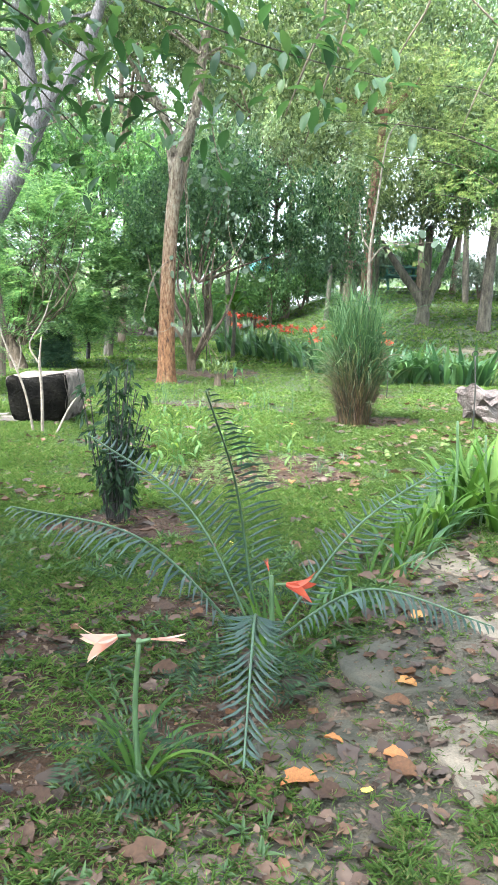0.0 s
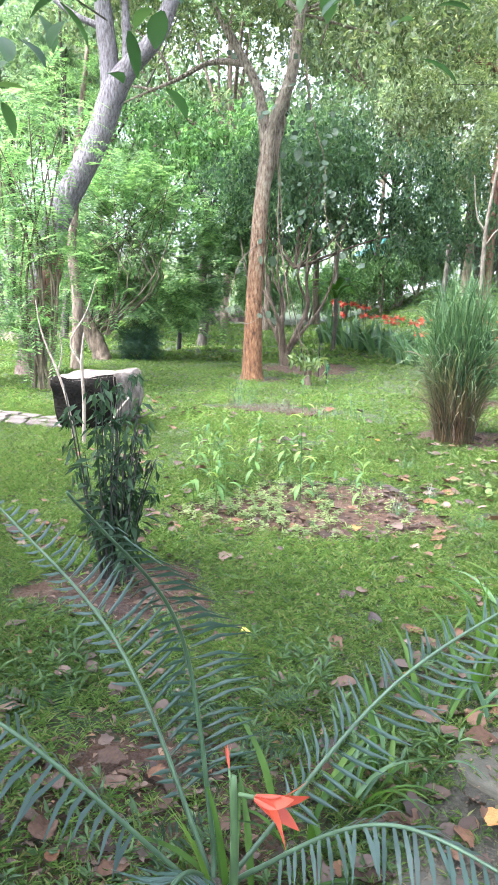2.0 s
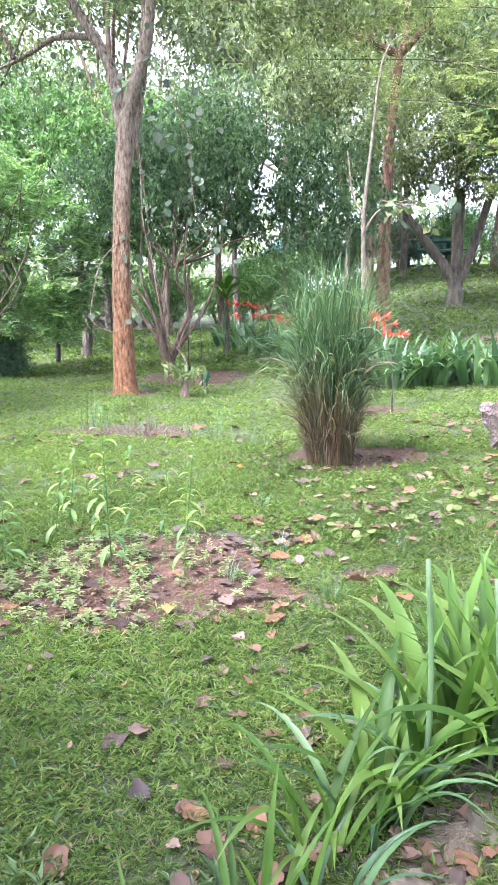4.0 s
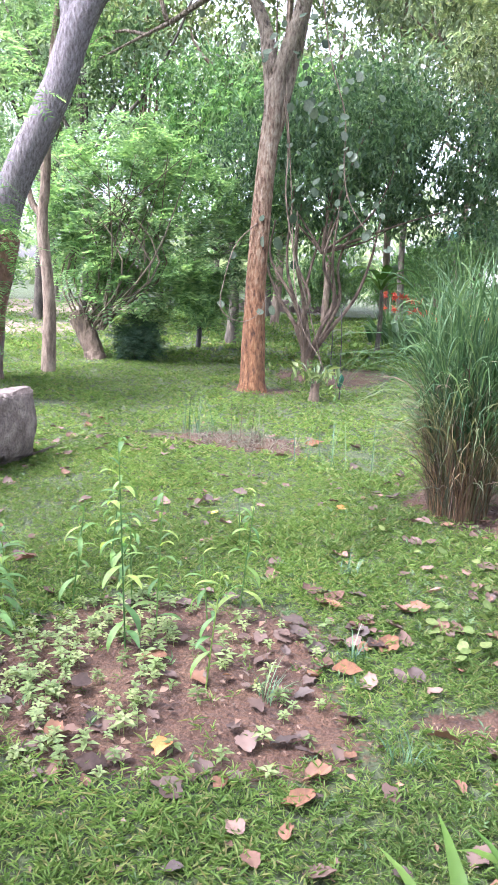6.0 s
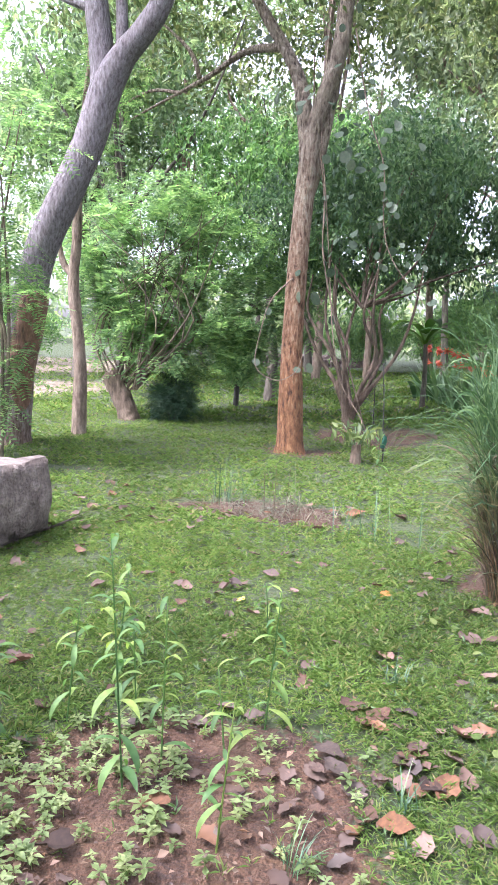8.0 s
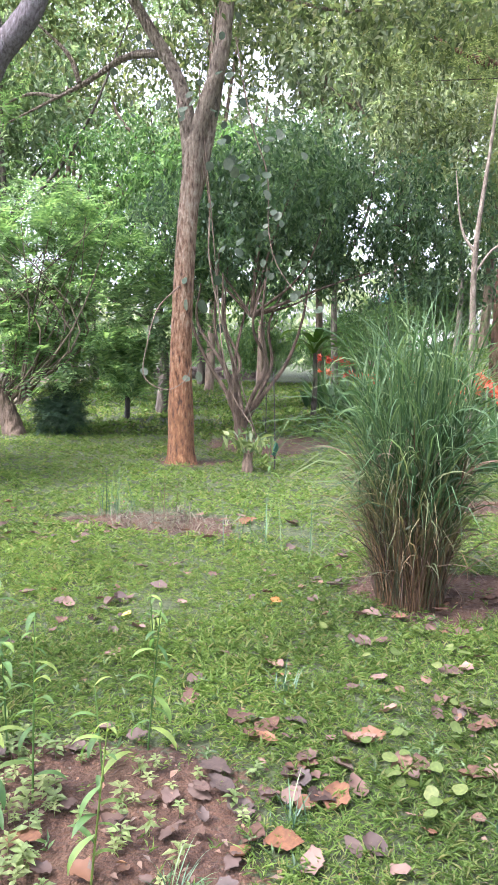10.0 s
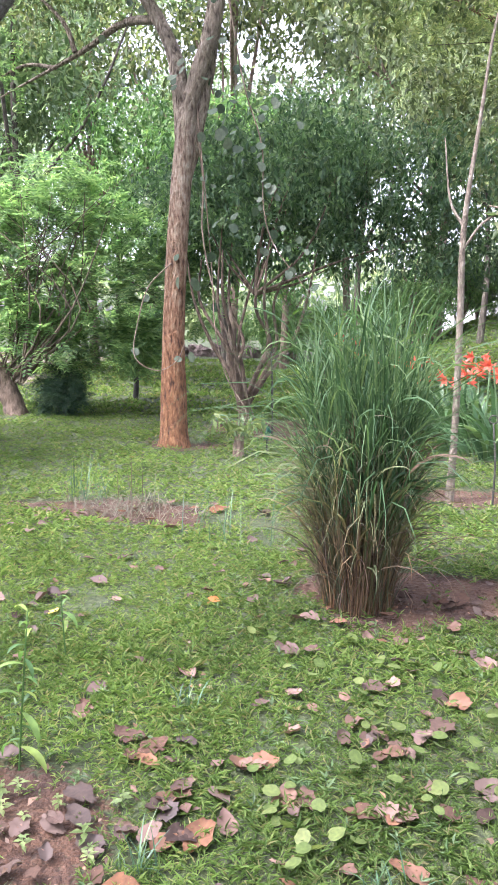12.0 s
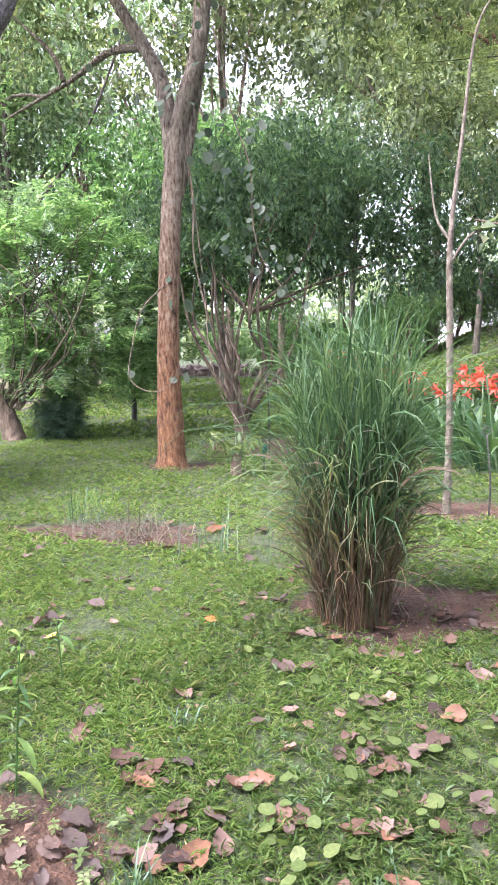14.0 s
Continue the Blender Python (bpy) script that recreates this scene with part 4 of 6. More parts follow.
# ---- tall grass clump ----
def grass_clump():
    ob = thing("grass_clump", "tall clump of green grass with brown dry base", "grass", 1.2, 8.76)

    def blades(name, n, radius, lean, length, width, late_bend, z, material, label="", seg=8, late=2.6, flare_out=0.2, cross=0.3):
        a, r = rng.uniform(0, 2 * np.pi, n), np.sqrt(rng.random(n))
        h = rng.uniform(*z, n)
        wide = radius + flare_out * h
        base = np.stack([r * wide * np.cos(a), r * wide * np.sin(a), h], -1)
        out = r * 0.1 * (1 + 0.3 * np.cos(a - 3.3))
        vx, vy = out * np.cos(a) + rng.normal(0, lean, n), out * np.sin(a) + rng.normal(0, lean, n)
        az = np.where(rng.random(n) < cross, rng.uniform(0, 2 * np.pi, n), np.arctan2(vy, vx))
        ln = rng.uniform(*length, n) * (1.12 - 0.35 * r)
        v, f = blade_strips(base, az, np.hypot(vx, vy), ln, rng.uniform(*width, n), late_bend(n), seg, twist=rng.normal(0, 0.6, (n, 1)), late=late)
        tagged(part(name, arr_mesh(name, v, f), material, ob, label), kind="stuff")
    droop = lambda n: np.where(rng.random(n) < 0.3, rng.uniform(0.1, 0.7, n), rng.uniform(0.8, 2.9, n))
    blades("green_foliage", 700, 0.175, 0.06, (0.6, 1.95), (0.006, 0.0115), droop, (-0.01, 0.0), L_TALL, cross=0.55)
    blades("upper_foliage", 1300, 0.18, 0.12, (0.25, 0.75), (0.005, 0.0105), droop, (0.3, 1.15), L_TALL, late=1.6, cross=0.7, flare_out=0.13)
    blades("wispy_foliage", 110, 0.2, 0.2, (0.45, 0.9), (0.003, 0.006), lambda n: rng.uniform(0.9, 2.6, n), (0.2, 0.7), L_TALL, late=1.8)
    blades("tall_foliage", 90, 0.15, 0.06, (1.6, 2.15), (0.003, 0.006), lambda n: rng.uniform(0.2, 1.3, n), (-0.01, 0.0), L_TALL, seg=10, late=3.0)
    blades("dry_foliage", 1300, 0.18, 0.1, (0.25, 0.9), (0.003, 0.007), lambda n: rng.gamma(1.1, 0.6, n), (-0.01, 0.0), L_DRY, "brown dry grass blades", late=1.5, cross=0.6)
    blades("hanging_dry_foliage", 420, 0.16, 0.16, (0.15, 0.55), (0.004, 0.009), lambda n: rng.uniform(0.5, 2.9, n), (0.25, 0.8), L_DRY, "hanging brown dry blades", late=1.2, cross=0.5)


grass_clump()


# ---- strap-leaved plants ----
STRAP = []
for lean_a, bend_a in ((0.12, 0.5), (0.2, 0.9), (0.3, 1.3), (0.45, 1.5), (0.25, 1.9), (0.5, 0.9)):
    v, f = blade_strips(np.array([[0, 0, 0.0]]), 0.0, lean_a, 1.0, 0.085, bend_a, 9)
    STRAP.append(arr_mesh("strap_leaf", v, f, True))
    STRAP[-1].materials.append(L_STRAP)


STRAP_DARK = [me.copy() for me in STRAP]
for me in STRAP_DARK:
    me.materials[0] = L_STRAP_DARK


def strap_plant(x, y, count, length, label, group, wide=1.0, spread=0.1, name="lily_plant", first=0, leaf=STRAP):
    ob = thing(name, label, "plant", x, y, group=group)
    for i in range(count):
        a, r = rng.uniform(0, 2 * np.pi), spread * math.sqrt(rng.random())
        ln = length * rng.uniform(0.7, 1.15)
        m = pose(r * math.cos(a), r * math.sin(a), -0.01, 0, 0, math.degrees(a) + rng.normal(0, 40)) @ Matrix.Diagonal((ln, ln * wide * rng.uniform(0.7, 1.1), ln, 1))
        part("strap_leaf", leaf[int(rng.integers(first, len(leaf)))], None, ob, at=m)
    return ob


def blossom(ob, x, y, z, az, size, mat_, tilt=0.2, count=6, narrow=1.0):
    """A trumpet flower: pointed petals that open from a throat, and a short green neck."""
    t = np.linspace(0, 1, 7)
    axis = np.array([math.cos(az) * math.cos(tilt), math.sin(az) * math.cos(tilt), math.sin(tilt)])
    u = unit(np.cross(axis, [0, 0, 1.0]))
    w = np.cross(u, axis)
    vs, fs = [], []
    for i in range(count):
        b = 2 * math.pi * i / count
        out = math.cos(b) * u + math.sin(b) * w
        side = -math.sin(b) * u + math.cos(b) * w
        c = axis[None] * (t * size * 0.9)[:, None] + out[None] * (narrow * size * (0.05 + 0.62 * t ** 2.4))[:, None]
        hw = narrow * size * 0.16 * np.sin(np.clip(t * 0.92 + 0.08, 0, 1) * np.pi) ** 0.8
        o = len(vs) * 14
        vs.append(np.stack([c + side * hw[:, None], c - side * hw[:, None]], 1).reshape(-1, 3))
        r = np.arange(6)[:, None] * 2
        fs.append(r + [0, 1, 3, 2] + o)
    part("blossom", arr_mesh("blossom", np.concatenate(vs) + [x, y, z], np.concatenate(fs), True), mat_, ob)
    nv = tube([(x, y, z), tuple(np.array([x, y, z]) - axis * size * 0.35 - np.array([0, 0, 0.01]))], [size * 0.05, size * 0.05], 6)
    part("flower_neck", arr_mesh("neck", *nv, True), L_STALK, ob)


# border of strap leaves along the path
for x, y, n, ln in [(0.24, 3.3, 9, 0.38), (0.42, 3.5, 8, 0.34), (0.66, 3.9, 8, 0.36), (0.84, 4.2, 10, 0.42), (1.0, 4.48, 13, 0.5), (1.18, 4.72, 14, 0.5), (1.62, 4.75, 16, 0.62), (1.72, 5.1, 15, 0.62),
                    (1.98, 5.35, 14, 0.6), (2.25, 5.7, 14, 0.6), (1.45, 5.0, 12, 0.5), (2.55, 6.0, 12, 0.6)]:
    strap_plant(x, y, n + (5 if y > 4.6 else 2), ln, "green strap-leaved lily plant bordering the path", "lilies along the path", 1.15 if y > 4.6 else 0.7)
    strap_plant(x + 0.12, y + 0.1, n // 2 + 3, ln * 0.9, "dark green strap-leaved lily plant bordering the path", "lilies along the path", 0.7, leaf=STRAP_DARK, first=2)

for x, y, n in ((1.36, 4.92, 15), (1.56, 5.0, 15), (1.46, 5.1, 10)):
    strap_plant(x, y, n, 0.6, "broad upright strap-leaved lily plant by the path", "lilies along the path", 1.15, leaf=STRAP[:3])

# red flower bed
bed = [(-0.5, 19.6), (-0.25, 18.8), (0.05, 18.0), (0.3, 17.3), (0.6, 16.6), (0.85, 15.9), (1.1, 15.2), (1.35, 14.6), (1.6, 14.0), (1.75, 13.5), (1.95, 13.1), (2.2, 12.9),
       (2.55, 13.0), (2.9, 13.1), (3.25, 13.05), (3.6, 13.0), (3.9, 13.1), (2.15, 13.5), (2.5, 13.5), (1.9, 14.0), (3.0, 13.6)]
for i, (x, y) in enumerate(bed):
    red = i < 12 or i in (17, 19)
    ob = strap_plant(x, y, 24, 0.8, "red-flowered strap-leaved lily in the bed" if red else "green strap-leaved lily in the bed", "lilies in the bed", 1.5, 0.22, leaf=STRAP_DARK)
    for _ in range((1 + i % 2) if red else 0):
        hx, hy, h = rng.normal(0, 0.15), rng.normal(0, 0.15), rng.uniform(0.58, 0.95)
        part("flower_stalk", arr_mesh("stalk", *tube([(hx * 0.4, hy * 0.4, 0), (hx, hy, h)], [0.012, 0.01], 6), True), L_STALK, ob)
        a0 = rng.uniform(0, 6)
        for q in range(3):
            a1 = a0 + q * 2.1
            blossom(ob, hx + 0.05 * math.cos(a1), hy + 0.05 * math.sin(a1), h, a1, 0.11, F_RED, rng.normal(0.05, 0.2))

# bare flower stalks left in the border
for x, y, h in ((1.28, 4.72, 0.72), (1.5, 4.85, 0.6), (1.75, 5.0, 0.55)):
    ob = thing("flower_stalk", "bare pale green lily stalk in the border", "plant", x, y, group="bare lily stalks")
    part("stalk", arr_mesh("stalk", *tube([(0, 0, -0.02), (0.01, 0, h * 0.5), (-0.01, 0, h)], [0.0095, 0.009, 0.007], 8), True), L_STALK, ob)

# broad-leaved plant behind the bed
ob = thing("broad_leaved_plant", "dark broad-leaved plant with drooping leaves", "plant", -0.35, 17.6)
part("stem", arr_mesh("stem", *tube([(0, 0, -0.03), (0.02, 0, 0.6), (0, 0, 1.15)], [0.05, 0.04, 0.03], 8), True), M_BARK_DARK, ob)
broad = arr_mesh("broad_leaf", *blade_strips(np.array([[0, 0, 0.0]]), 0.0, 0.6, 0.75, 0.16, 1.7, 7, lance=True), True)
for a in range(11):
    part("leaf", broad, L_STRAP, ob, at=pose(0, 0, 1.0 + 0.02 * a, 0, 0, a * 137.5) @ Matrix.Scale(0.8 + 0.03 * a, 4))

# pale pink lily by the path
ob = strap_plant(-0.34, 2.16, 12, 0.4, "pale pink lily on a single tall stalk", "", 0.7, 0.06, first=2)
part("flower_stalk", arr_mesh("stalk", *tube([(0.02, 0, 0), (0.0, 0, 0.25), (0.01, 0, 0.5)], [0.0095, 0.0085, 0.007], 8), True), L_STALK, ob)
blossom(ob, -0.055, 0.0, 0.505, math.pi + 0.35, 0.115, F_PINK, -0.25)
blossom(ob, 0.045, 0.0, 0.5, 0.1, 0.12, F_PINK, 0.0, 5, 0.25)
# orange-red lily under the fronds
ob = strap_plant(0.1, 2.98, 13, 0.46, "orange-red lily among green strap leaves", "", 0.8, 0.08)
part("flower_stalk", arr_mesh("stalk", *tube([(0.0, 0, 0), (0.0, 0, 0.2), (-0.01, 0, 0.4)], [0.013, 0.011, 0.009], 8), True), L_STALK, ob)
blossom(ob, 0.05, -0.04, 0.38, -0.3, 0.12, F_RED, -0.1)
blossom(ob, -0.02, 0.0, 0.42, 2.0, 0.06, F_RED, 0.9, 4, 0.35)


# ---- cycad ----
bm_leaf = np.array([(0, 0.6, 0), (0, -0.6, 0), (0.5, 1.0, 0), (0.5, -1.0, 0), (1, 0.15, -0.2), (1, -0.15, -0.2), (0.25, 0, -0.02), (0.55, 0, -0.05)], float)
LEAFLET = arr_mesh("leaflet", bm_leaf, np.array([(0, 6, 7), (0, 7, 2), (6, 1, 3), (6, 3, 7), (2, 7, 4), (7, 3, 5), (7, 5, 4)]))
LEAFLET.materials.append(L_FROND)


def frond(parent, tip, arch, single=False, length_leaf=0.2, pairs=46, bare_part=0.42, hang=0.5, facing=None):
    """One feather frond: a rib that arches to its tip with narrow leaflets on both sides."""
    tip = np.array(tip, float)
    arch = np.array(arch)
    mid = tip * 0.5 + arch
    c = smooth_line([(0, 0, 0.03), tuple(tip * 0.12 + arch * 0.5), tuple(mid), tuple(tip)], pairs + 8)
    rib = part("frond", arr_mesh("frond_rib", *tube([tuple(q) for q in c[::4]] + [tuple(c[-1])], [0.0085, 0.006, 0.003], 6), True), L_RIB, parent)
    c = c[int(bare_part * len(c)):]
    tan = unit(np.gradient(c, axis=0))
    side = unit(np.cross(tan, [0, 0, 1.0]))
    if facing:
        side = unit(np.array(facing) - tan * (tan @ np.array(facing))[:, None])
    up = np.cross(side, tan)
    t = np.linspace(0, 1, len(c))
    ln = length_leaf * (np.sin(np.clip(0.2 + 0.78 * t, 0, 1) * np.pi) ** 0.6)
    out = []
    for s in (1, -1):
        if facing and s < 0:
            ln = ln * 0.4
        d = unit(side * (s * 0.85 + 0.15) + tan * 0.6 + up * 0.1 - np.array([0, 0, hang]) + rng.normal(0, 0.08, c.shape))
        p = c
        w = 0.006
        sd = unit(np.cross(d, up))
        if single:
            nn = np.cross(sd, -d)
            for q, a, b, c3, l3 in zip(p, d, sd, nn, ln):
                if l3 > 0.03:
                    m = Matrix(((a[0], b[0], c3[0]), (a[1], b[1], c3[1]), (a[2], b[2], c3[2]))).to_4x4()
                    m.translation = q
                    part("leaflet", LEAFLET, L_FROND, rib, at=m @ Matrix.Diagonal((l3, 0.006, l3 * 1.1, 1)))
            continue
        m1, tipp = p + d * (ln * 0.55)[:, None], p + d * ln[:, None] - np.array([0, 0, 1.0]) * (ln * 0.22)[:, None]
        v = np.stack([p + sd * w * 0.6, p - sd * w * 0.6, m1 + sd * w, m1 - sd * w, tipp + sd * 0.001, tipp - sd * 0.001], 1).reshape(-1, 3)
        b = np.arange(len(c))[:, None] * 6
        out.append((v, np.concatenate([b + [0, 1, 3, 2], b + [2, 3, 5, 4]])))
    if out:
        tagged(part("pinnate_foliage", arr_mesh("leaflets", *join(*out)), L_FROND, rib), kind="stuff")


CX, CY = 0.05, 3.0
cyc = thing("cycad", "blue-green cycad with long arching feather fronds", "plant", CX, CY)
part("crown_base", arr_mesh("crown_base", *tube([(0, 0, -0.05), (0, 0, 0.03), (0, 0, 0.08)], [0.07, 0.075, 0.03], 9, rough=0.06), True), M_BARK_DARK, cyc, "scaly brown crown")
FRONDS = [((-0.22, -0.4, 1.18), (0.0, 0.22, 0.16)), ((-0.8, 0.5, 0.87), (0.08, -0.08, 0.2)), ((-0.06, -1.05, 0.2), (0.0, 0.1, 0.28)), ((0.85, 0.5, 0.78), (0.0, 0.0, 0.16)),
          ((-0.97, -0.11, 0.68), (0.02, -0.16, 0.26)), ((0.85, -0.3, 0.33), (0.0, 0.05, 0.22))]
for i, (tip, arch) in enumerate(FRONDS):
    frond(cyc, tip, arch, i < 4, hang=(0.3, 0.4, 0.6)[i] if i < 3 else 0.5, facing=((1.0, 0.3, 0.0), (0.9, 0.3, 0.0))[i] if i < 2 else None, length_leaf=(0.18, 0.17, 0.15, 0.18, 0.17, 0.13)[i])


# ---- log, rock, stakes ----
def log_block():
    """A hewn log: rotten end with its shade painted in near-black, grey weathered sides, bellied underneath."""
    bm = bmesh.new()
    bmesh.ops.create_cube(bm, size=1)
    bmesh.ops.subdivide_edges(bm, edges=bm.edges, cuts=7, use_grid_fill=True)
    for v in bm.verts:
        x, y, z = v.co
        k = 1 - 0.28 * max(0.0, -z * 2) ** 2.2
        under = 0.16 * max(0.0, 0.35 - z) if y < 0 else 0.0
        v.co = Vector((x * 0.66 * k, y * 0.74 * (1 - 0.1 * max(0.0, -z * 2) ** 2) + under, (z + 0.5) * 0.57 + 0.05 * x))
        v.co += Vector(noise.noise_vector(v.co * 3.0)) * 0.035 + Vector(noise.noise_vector(v.co * 9.0)) * 0.012
    sharp = [e for e in bm.edges if len(e.link_faces) == 2 and e.calc_face_angle(0) > 0.8]
    bmesh.ops.bevel(bm, geom=sharp, offset=0.02, segments=2, affect="EDGES")
    me = bpy.data.meshes.new("log")
    bm.to_mesh(me)
    bm.free()
    me.materials.append(M_LOG)
    me.materials.append(M_LOG_DARK)
    for p_ in me.polygons:
        p_.use_smooth = True
        # faces towards -y take the near-black colour of rot and painted shade
        if p_.normal.y < -0.55:
            p_.material_index = 1
    ob = new("log", me)
    ob.matrix_basis = pose(-2.26, 8.72, gz(-2.26, 8.72) - 0.03, 0, 0, -5)
    return tagged(ob, "hewn weathered log block lying on the lawn", "log")


log_block()
tagged(part("boulder", rounded_box(0.62, 0.5, 0.4, 0.06, 0.16, 4), M_ROCK, at=pose(2.85, 9.0, gz(2.85, 9.0) - 0.05, 0, 0, 20)), "pinkish grey boulder at the lawn edge", "rock")


def stick(name, label, category, x, y, stems, material, group="", sides=6):
    """Thin bare stems from one foot: each a list of points and radii."""
    ob = thing(name, label, category, x, y, group=group)
    for i, (pts, rad) in enumerate(stems):
        part("stem" if i == 0 else "twig", arr_mesh("stem", *tube(pts, rad, sides), True), material, ob)
    return ob


# pale bare twigs before the log
stick("dead_sapling", "pale leafless forked sapling before the log", "plant", -2.2, 7.95,
      [([(0, 0, -0.03), (-0.07, 0, 0.35), (-0.16, 0, 0.62), (-0.3, 0, 0.95), (-0.36, 0, 1.25)], [0.014, 0.012, 0.011, 0.008, 0.004]),
       ([(-0.16, 0, 0.62), (-0.12, 0, 0.8), (-0.14, 0, 0.95)], [0.008, 0.006, 0.003])], M_TWIG)
stick("dead_sapling", "pale leafless bent sapling before the log", "plant", -2.1, 7.9,
      [([(0, 0, -0.03), (0.0, 0, 0.4), (-0.02, 0, 0.72), (0.0, 0, 0.98)], [0.018, 0.016, 0.014, 0.006]),
       ([(-0.02, 0, 0.7), (-0.12, 0, 0.9), (0.02, 0, 1.15), (0.12, 0, 1.45)], [0.01, 0.008, 0.007, 0.003])], M_TWIG)
stick("fallen_twig", "pale twig leaning against the log", "twig", -1.95, 7.85, [([(0, 0, 0.0), (0.1, 0.15, 0.25), (0.2, 0.3, 0.42)], [0.012, 0.01, 0.007])], M_TWIG)

# iron stakes, the one by the bushes with a ring at its top
for x, y, h in ((-0.4, 13.95, 1.02), (-0.85, 15.9, 1.15), (2.4, 8.25, 0.8), (1.95, 10.95, 0.62)):
    ob = stick("stake", "thin dark metal stake standing in the lawn", "stake", x, y, [([(0, 0, -0.05), (0.0, 0, h * 0.5), (-0.03, 0, h)], [0.009, 0.008, 0.007])], M_STAKE, "stakes")
    ringp = [(-0.03 + 0.03 * math.cos(a), 0, h + 0.03 + 0.03 * math.sin(a)) for a in np.linspace(-1.5, 4.6, 9)]
    part("ring", arr_mesh("ring", *tube(ringp, [0.005, 0.005], 5, 20), True), M_STAKE, ob)

# sprouting stump with a scrap of green netting on a peg
ob = thing("sprouting_stump", "small brown tree stump with fresh green shoots", "stump", -0.5, 12.8)
part("stump", arr_mesh("stump", *bark_tube([(0, 0, -0.05), (0.0, 0, 0.1), (0.01, 0, 0.2), (0.01, 0, 0.22)], [0.075, 0.055, 0.05, 0.035], 18, 24, 0.14), True), M_BARK_STEM, ob)
for a in np.linspace(0, 5.5, 7):
    part("shoot", arr_mesh("shoot", *tube([(0.03 * math.cos(a), 0.03 * math.sin(a), 0.2), (0.15 * math.cos(a), 0.15 * math.sin(a), 0.36 + 0.04 * math.sin(a * 3)), (0.26 * math.cos(a), 0.26 * math.sin(a), 0.42)], [0.008, 0.006, 0.003], 5), True), L_STALK, ob)
L_SPROUT = leaf_mat("sprout_leaves", [(0.06, 0.1, 0.03), (0.1, 0.15, 0.04), (0.15, 0.19, 0.055)], 0.55, 0.35, 3.0)
sp = np.array([(r * math.cos(a), r * math.sin(a), 0.25 + 0.55 * r) for a in np.linspace(0, 5.5, 7) for r in (0.1, 0.18, 0.26)])
tagged(part("foliage", arr_mesh("foliage", *sprays(sp, 4, 0.06, 0.13, 0.045)), L_SPROUT, ob), kind="stuff")
ob = stick("peg", "short peg with a scrap of dark green netting", "stake", -0.22, 12.9, [([(0, 0, -0.03), (0, 0, 0.35)], [0.009, 0.008])], M_STAKE)
gx, gy = np.meshgrid(np.linspace(0, 1, 5), np.linspace(0, 1, 6))
net = np.stack([-0.02 + 0.05 * gx + 0.012 * np.sin(gy * 5), -0.02 + 0.02 * np.sin(gx * 6 + gy * 4), 0.34 - 0.15 * gy - 0.02 * gx], -1).reshape(-1, 3)
ii = (np.arange(5)[:, None] * 5 + np.arange(4)[None]).reshape(-1, 1)
part("netting", arr_mesh("netting", net, ii + [0, 1, 6, 5], True), M_GREEN_PAINT, ob, "dark green netting scrap")


# ---- vines with round grey-green leaves ----
def round_leaf_mesh(n=10):
    a = np.linspace(0, 2 * np.pi, n, endpoint=False)
    r = 0.5 * (1 - 0.22 * np.exp(-((a - np.pi) / 0.4) ** 2))
    v = np.vstack([[0, 0, -0.06], np.stack([r * np.cos(a) + 0.45, r * np.sin(a), 0.05 * np.cos(2 * a)], -1)])
    v[0, 0] = 0.4
    f = np.array([(0, 1 + i, 1 + (i + 1) % n) for i in range(n)])
    return arr_mesh("round_leaf", v, f, True)


ROUND = round_leaf_mesh()
ROUND.materials.append(L_GREYGREEN)
L_VINE = leaf_mat("vine_leaf", [(0.022, 0.045, 0.022), (0.035, 0.06, 0.032), (0.05, 0.075, 0.045), (0.075, 0.1, 0.066)], 0.75, 0.25, 4.0, True)
ROUND.materials[0] = L_VINE


def vine(label, x, y, strands, leaf_spots):
    ob = thing("vine", label, "vine", x, y)
    for pts, rad in strands:
        part("stem", arr_mesh("vine_stem", *tube(pts, rad, 6, 6 * len(pts)), True), M_BARK_TAN, ob)
    for p, sz in leaf_spots:
        m = pose(*p, rng.uniform(30, 110), rng.uniform(-30, 30), rng.uniform(-60, 60)) @ Matrix.Scale(sz, 4)
        part("leaf", ROUND, L_VINE, ob, at=m)


def along(pts, n, jitter, size):
    c = smooth_line(pts, n)
    return [(tuple(q + rng.normal(0, jitter, 3) * [1, 0.6, 1]), size * rng.uniform(0.7, 1.25)) for q in c]


s1 = [(0.2, 0.1, 3.6), (0.28, 0.2, 2.9), (0.3, 0.15, 2.3), (0.42, 0.3, 1.6), (0.55, 0.5, 1.1), (0.72, 0.8, 0.35), (0.8, 1.0, 0.0)]
s2 = [(0.24, 0.1, 3.6), (0.33, 0.15, 2.7), (0.38, 0.25, 1.9), (0.5, 0.0, 1.3), (0.6, 0.1, 0.8), (0.85, 0.0, 0.45), (0.88, -0.2, 0.3)]
s3 = [(0.6, 0.0, 4.6), (0.75, 0.1, 3.8), (0.95, 0.1, 3.2), (0.98, 0.1, 2.6), (1.1, 0.1, 2.2), (1.45, 0.1, 1.75)]
s4 = [(0.0, 0.0, 2.0), (-0.2, -0.15, 1.75), (-0.3, -0.2, 1.4), (-0.35, -0.2, 1.0), (-0.1, -0.2, 0.85), (0.1, -0.12, 0.95), (0.14, 0.05, 1.15)]
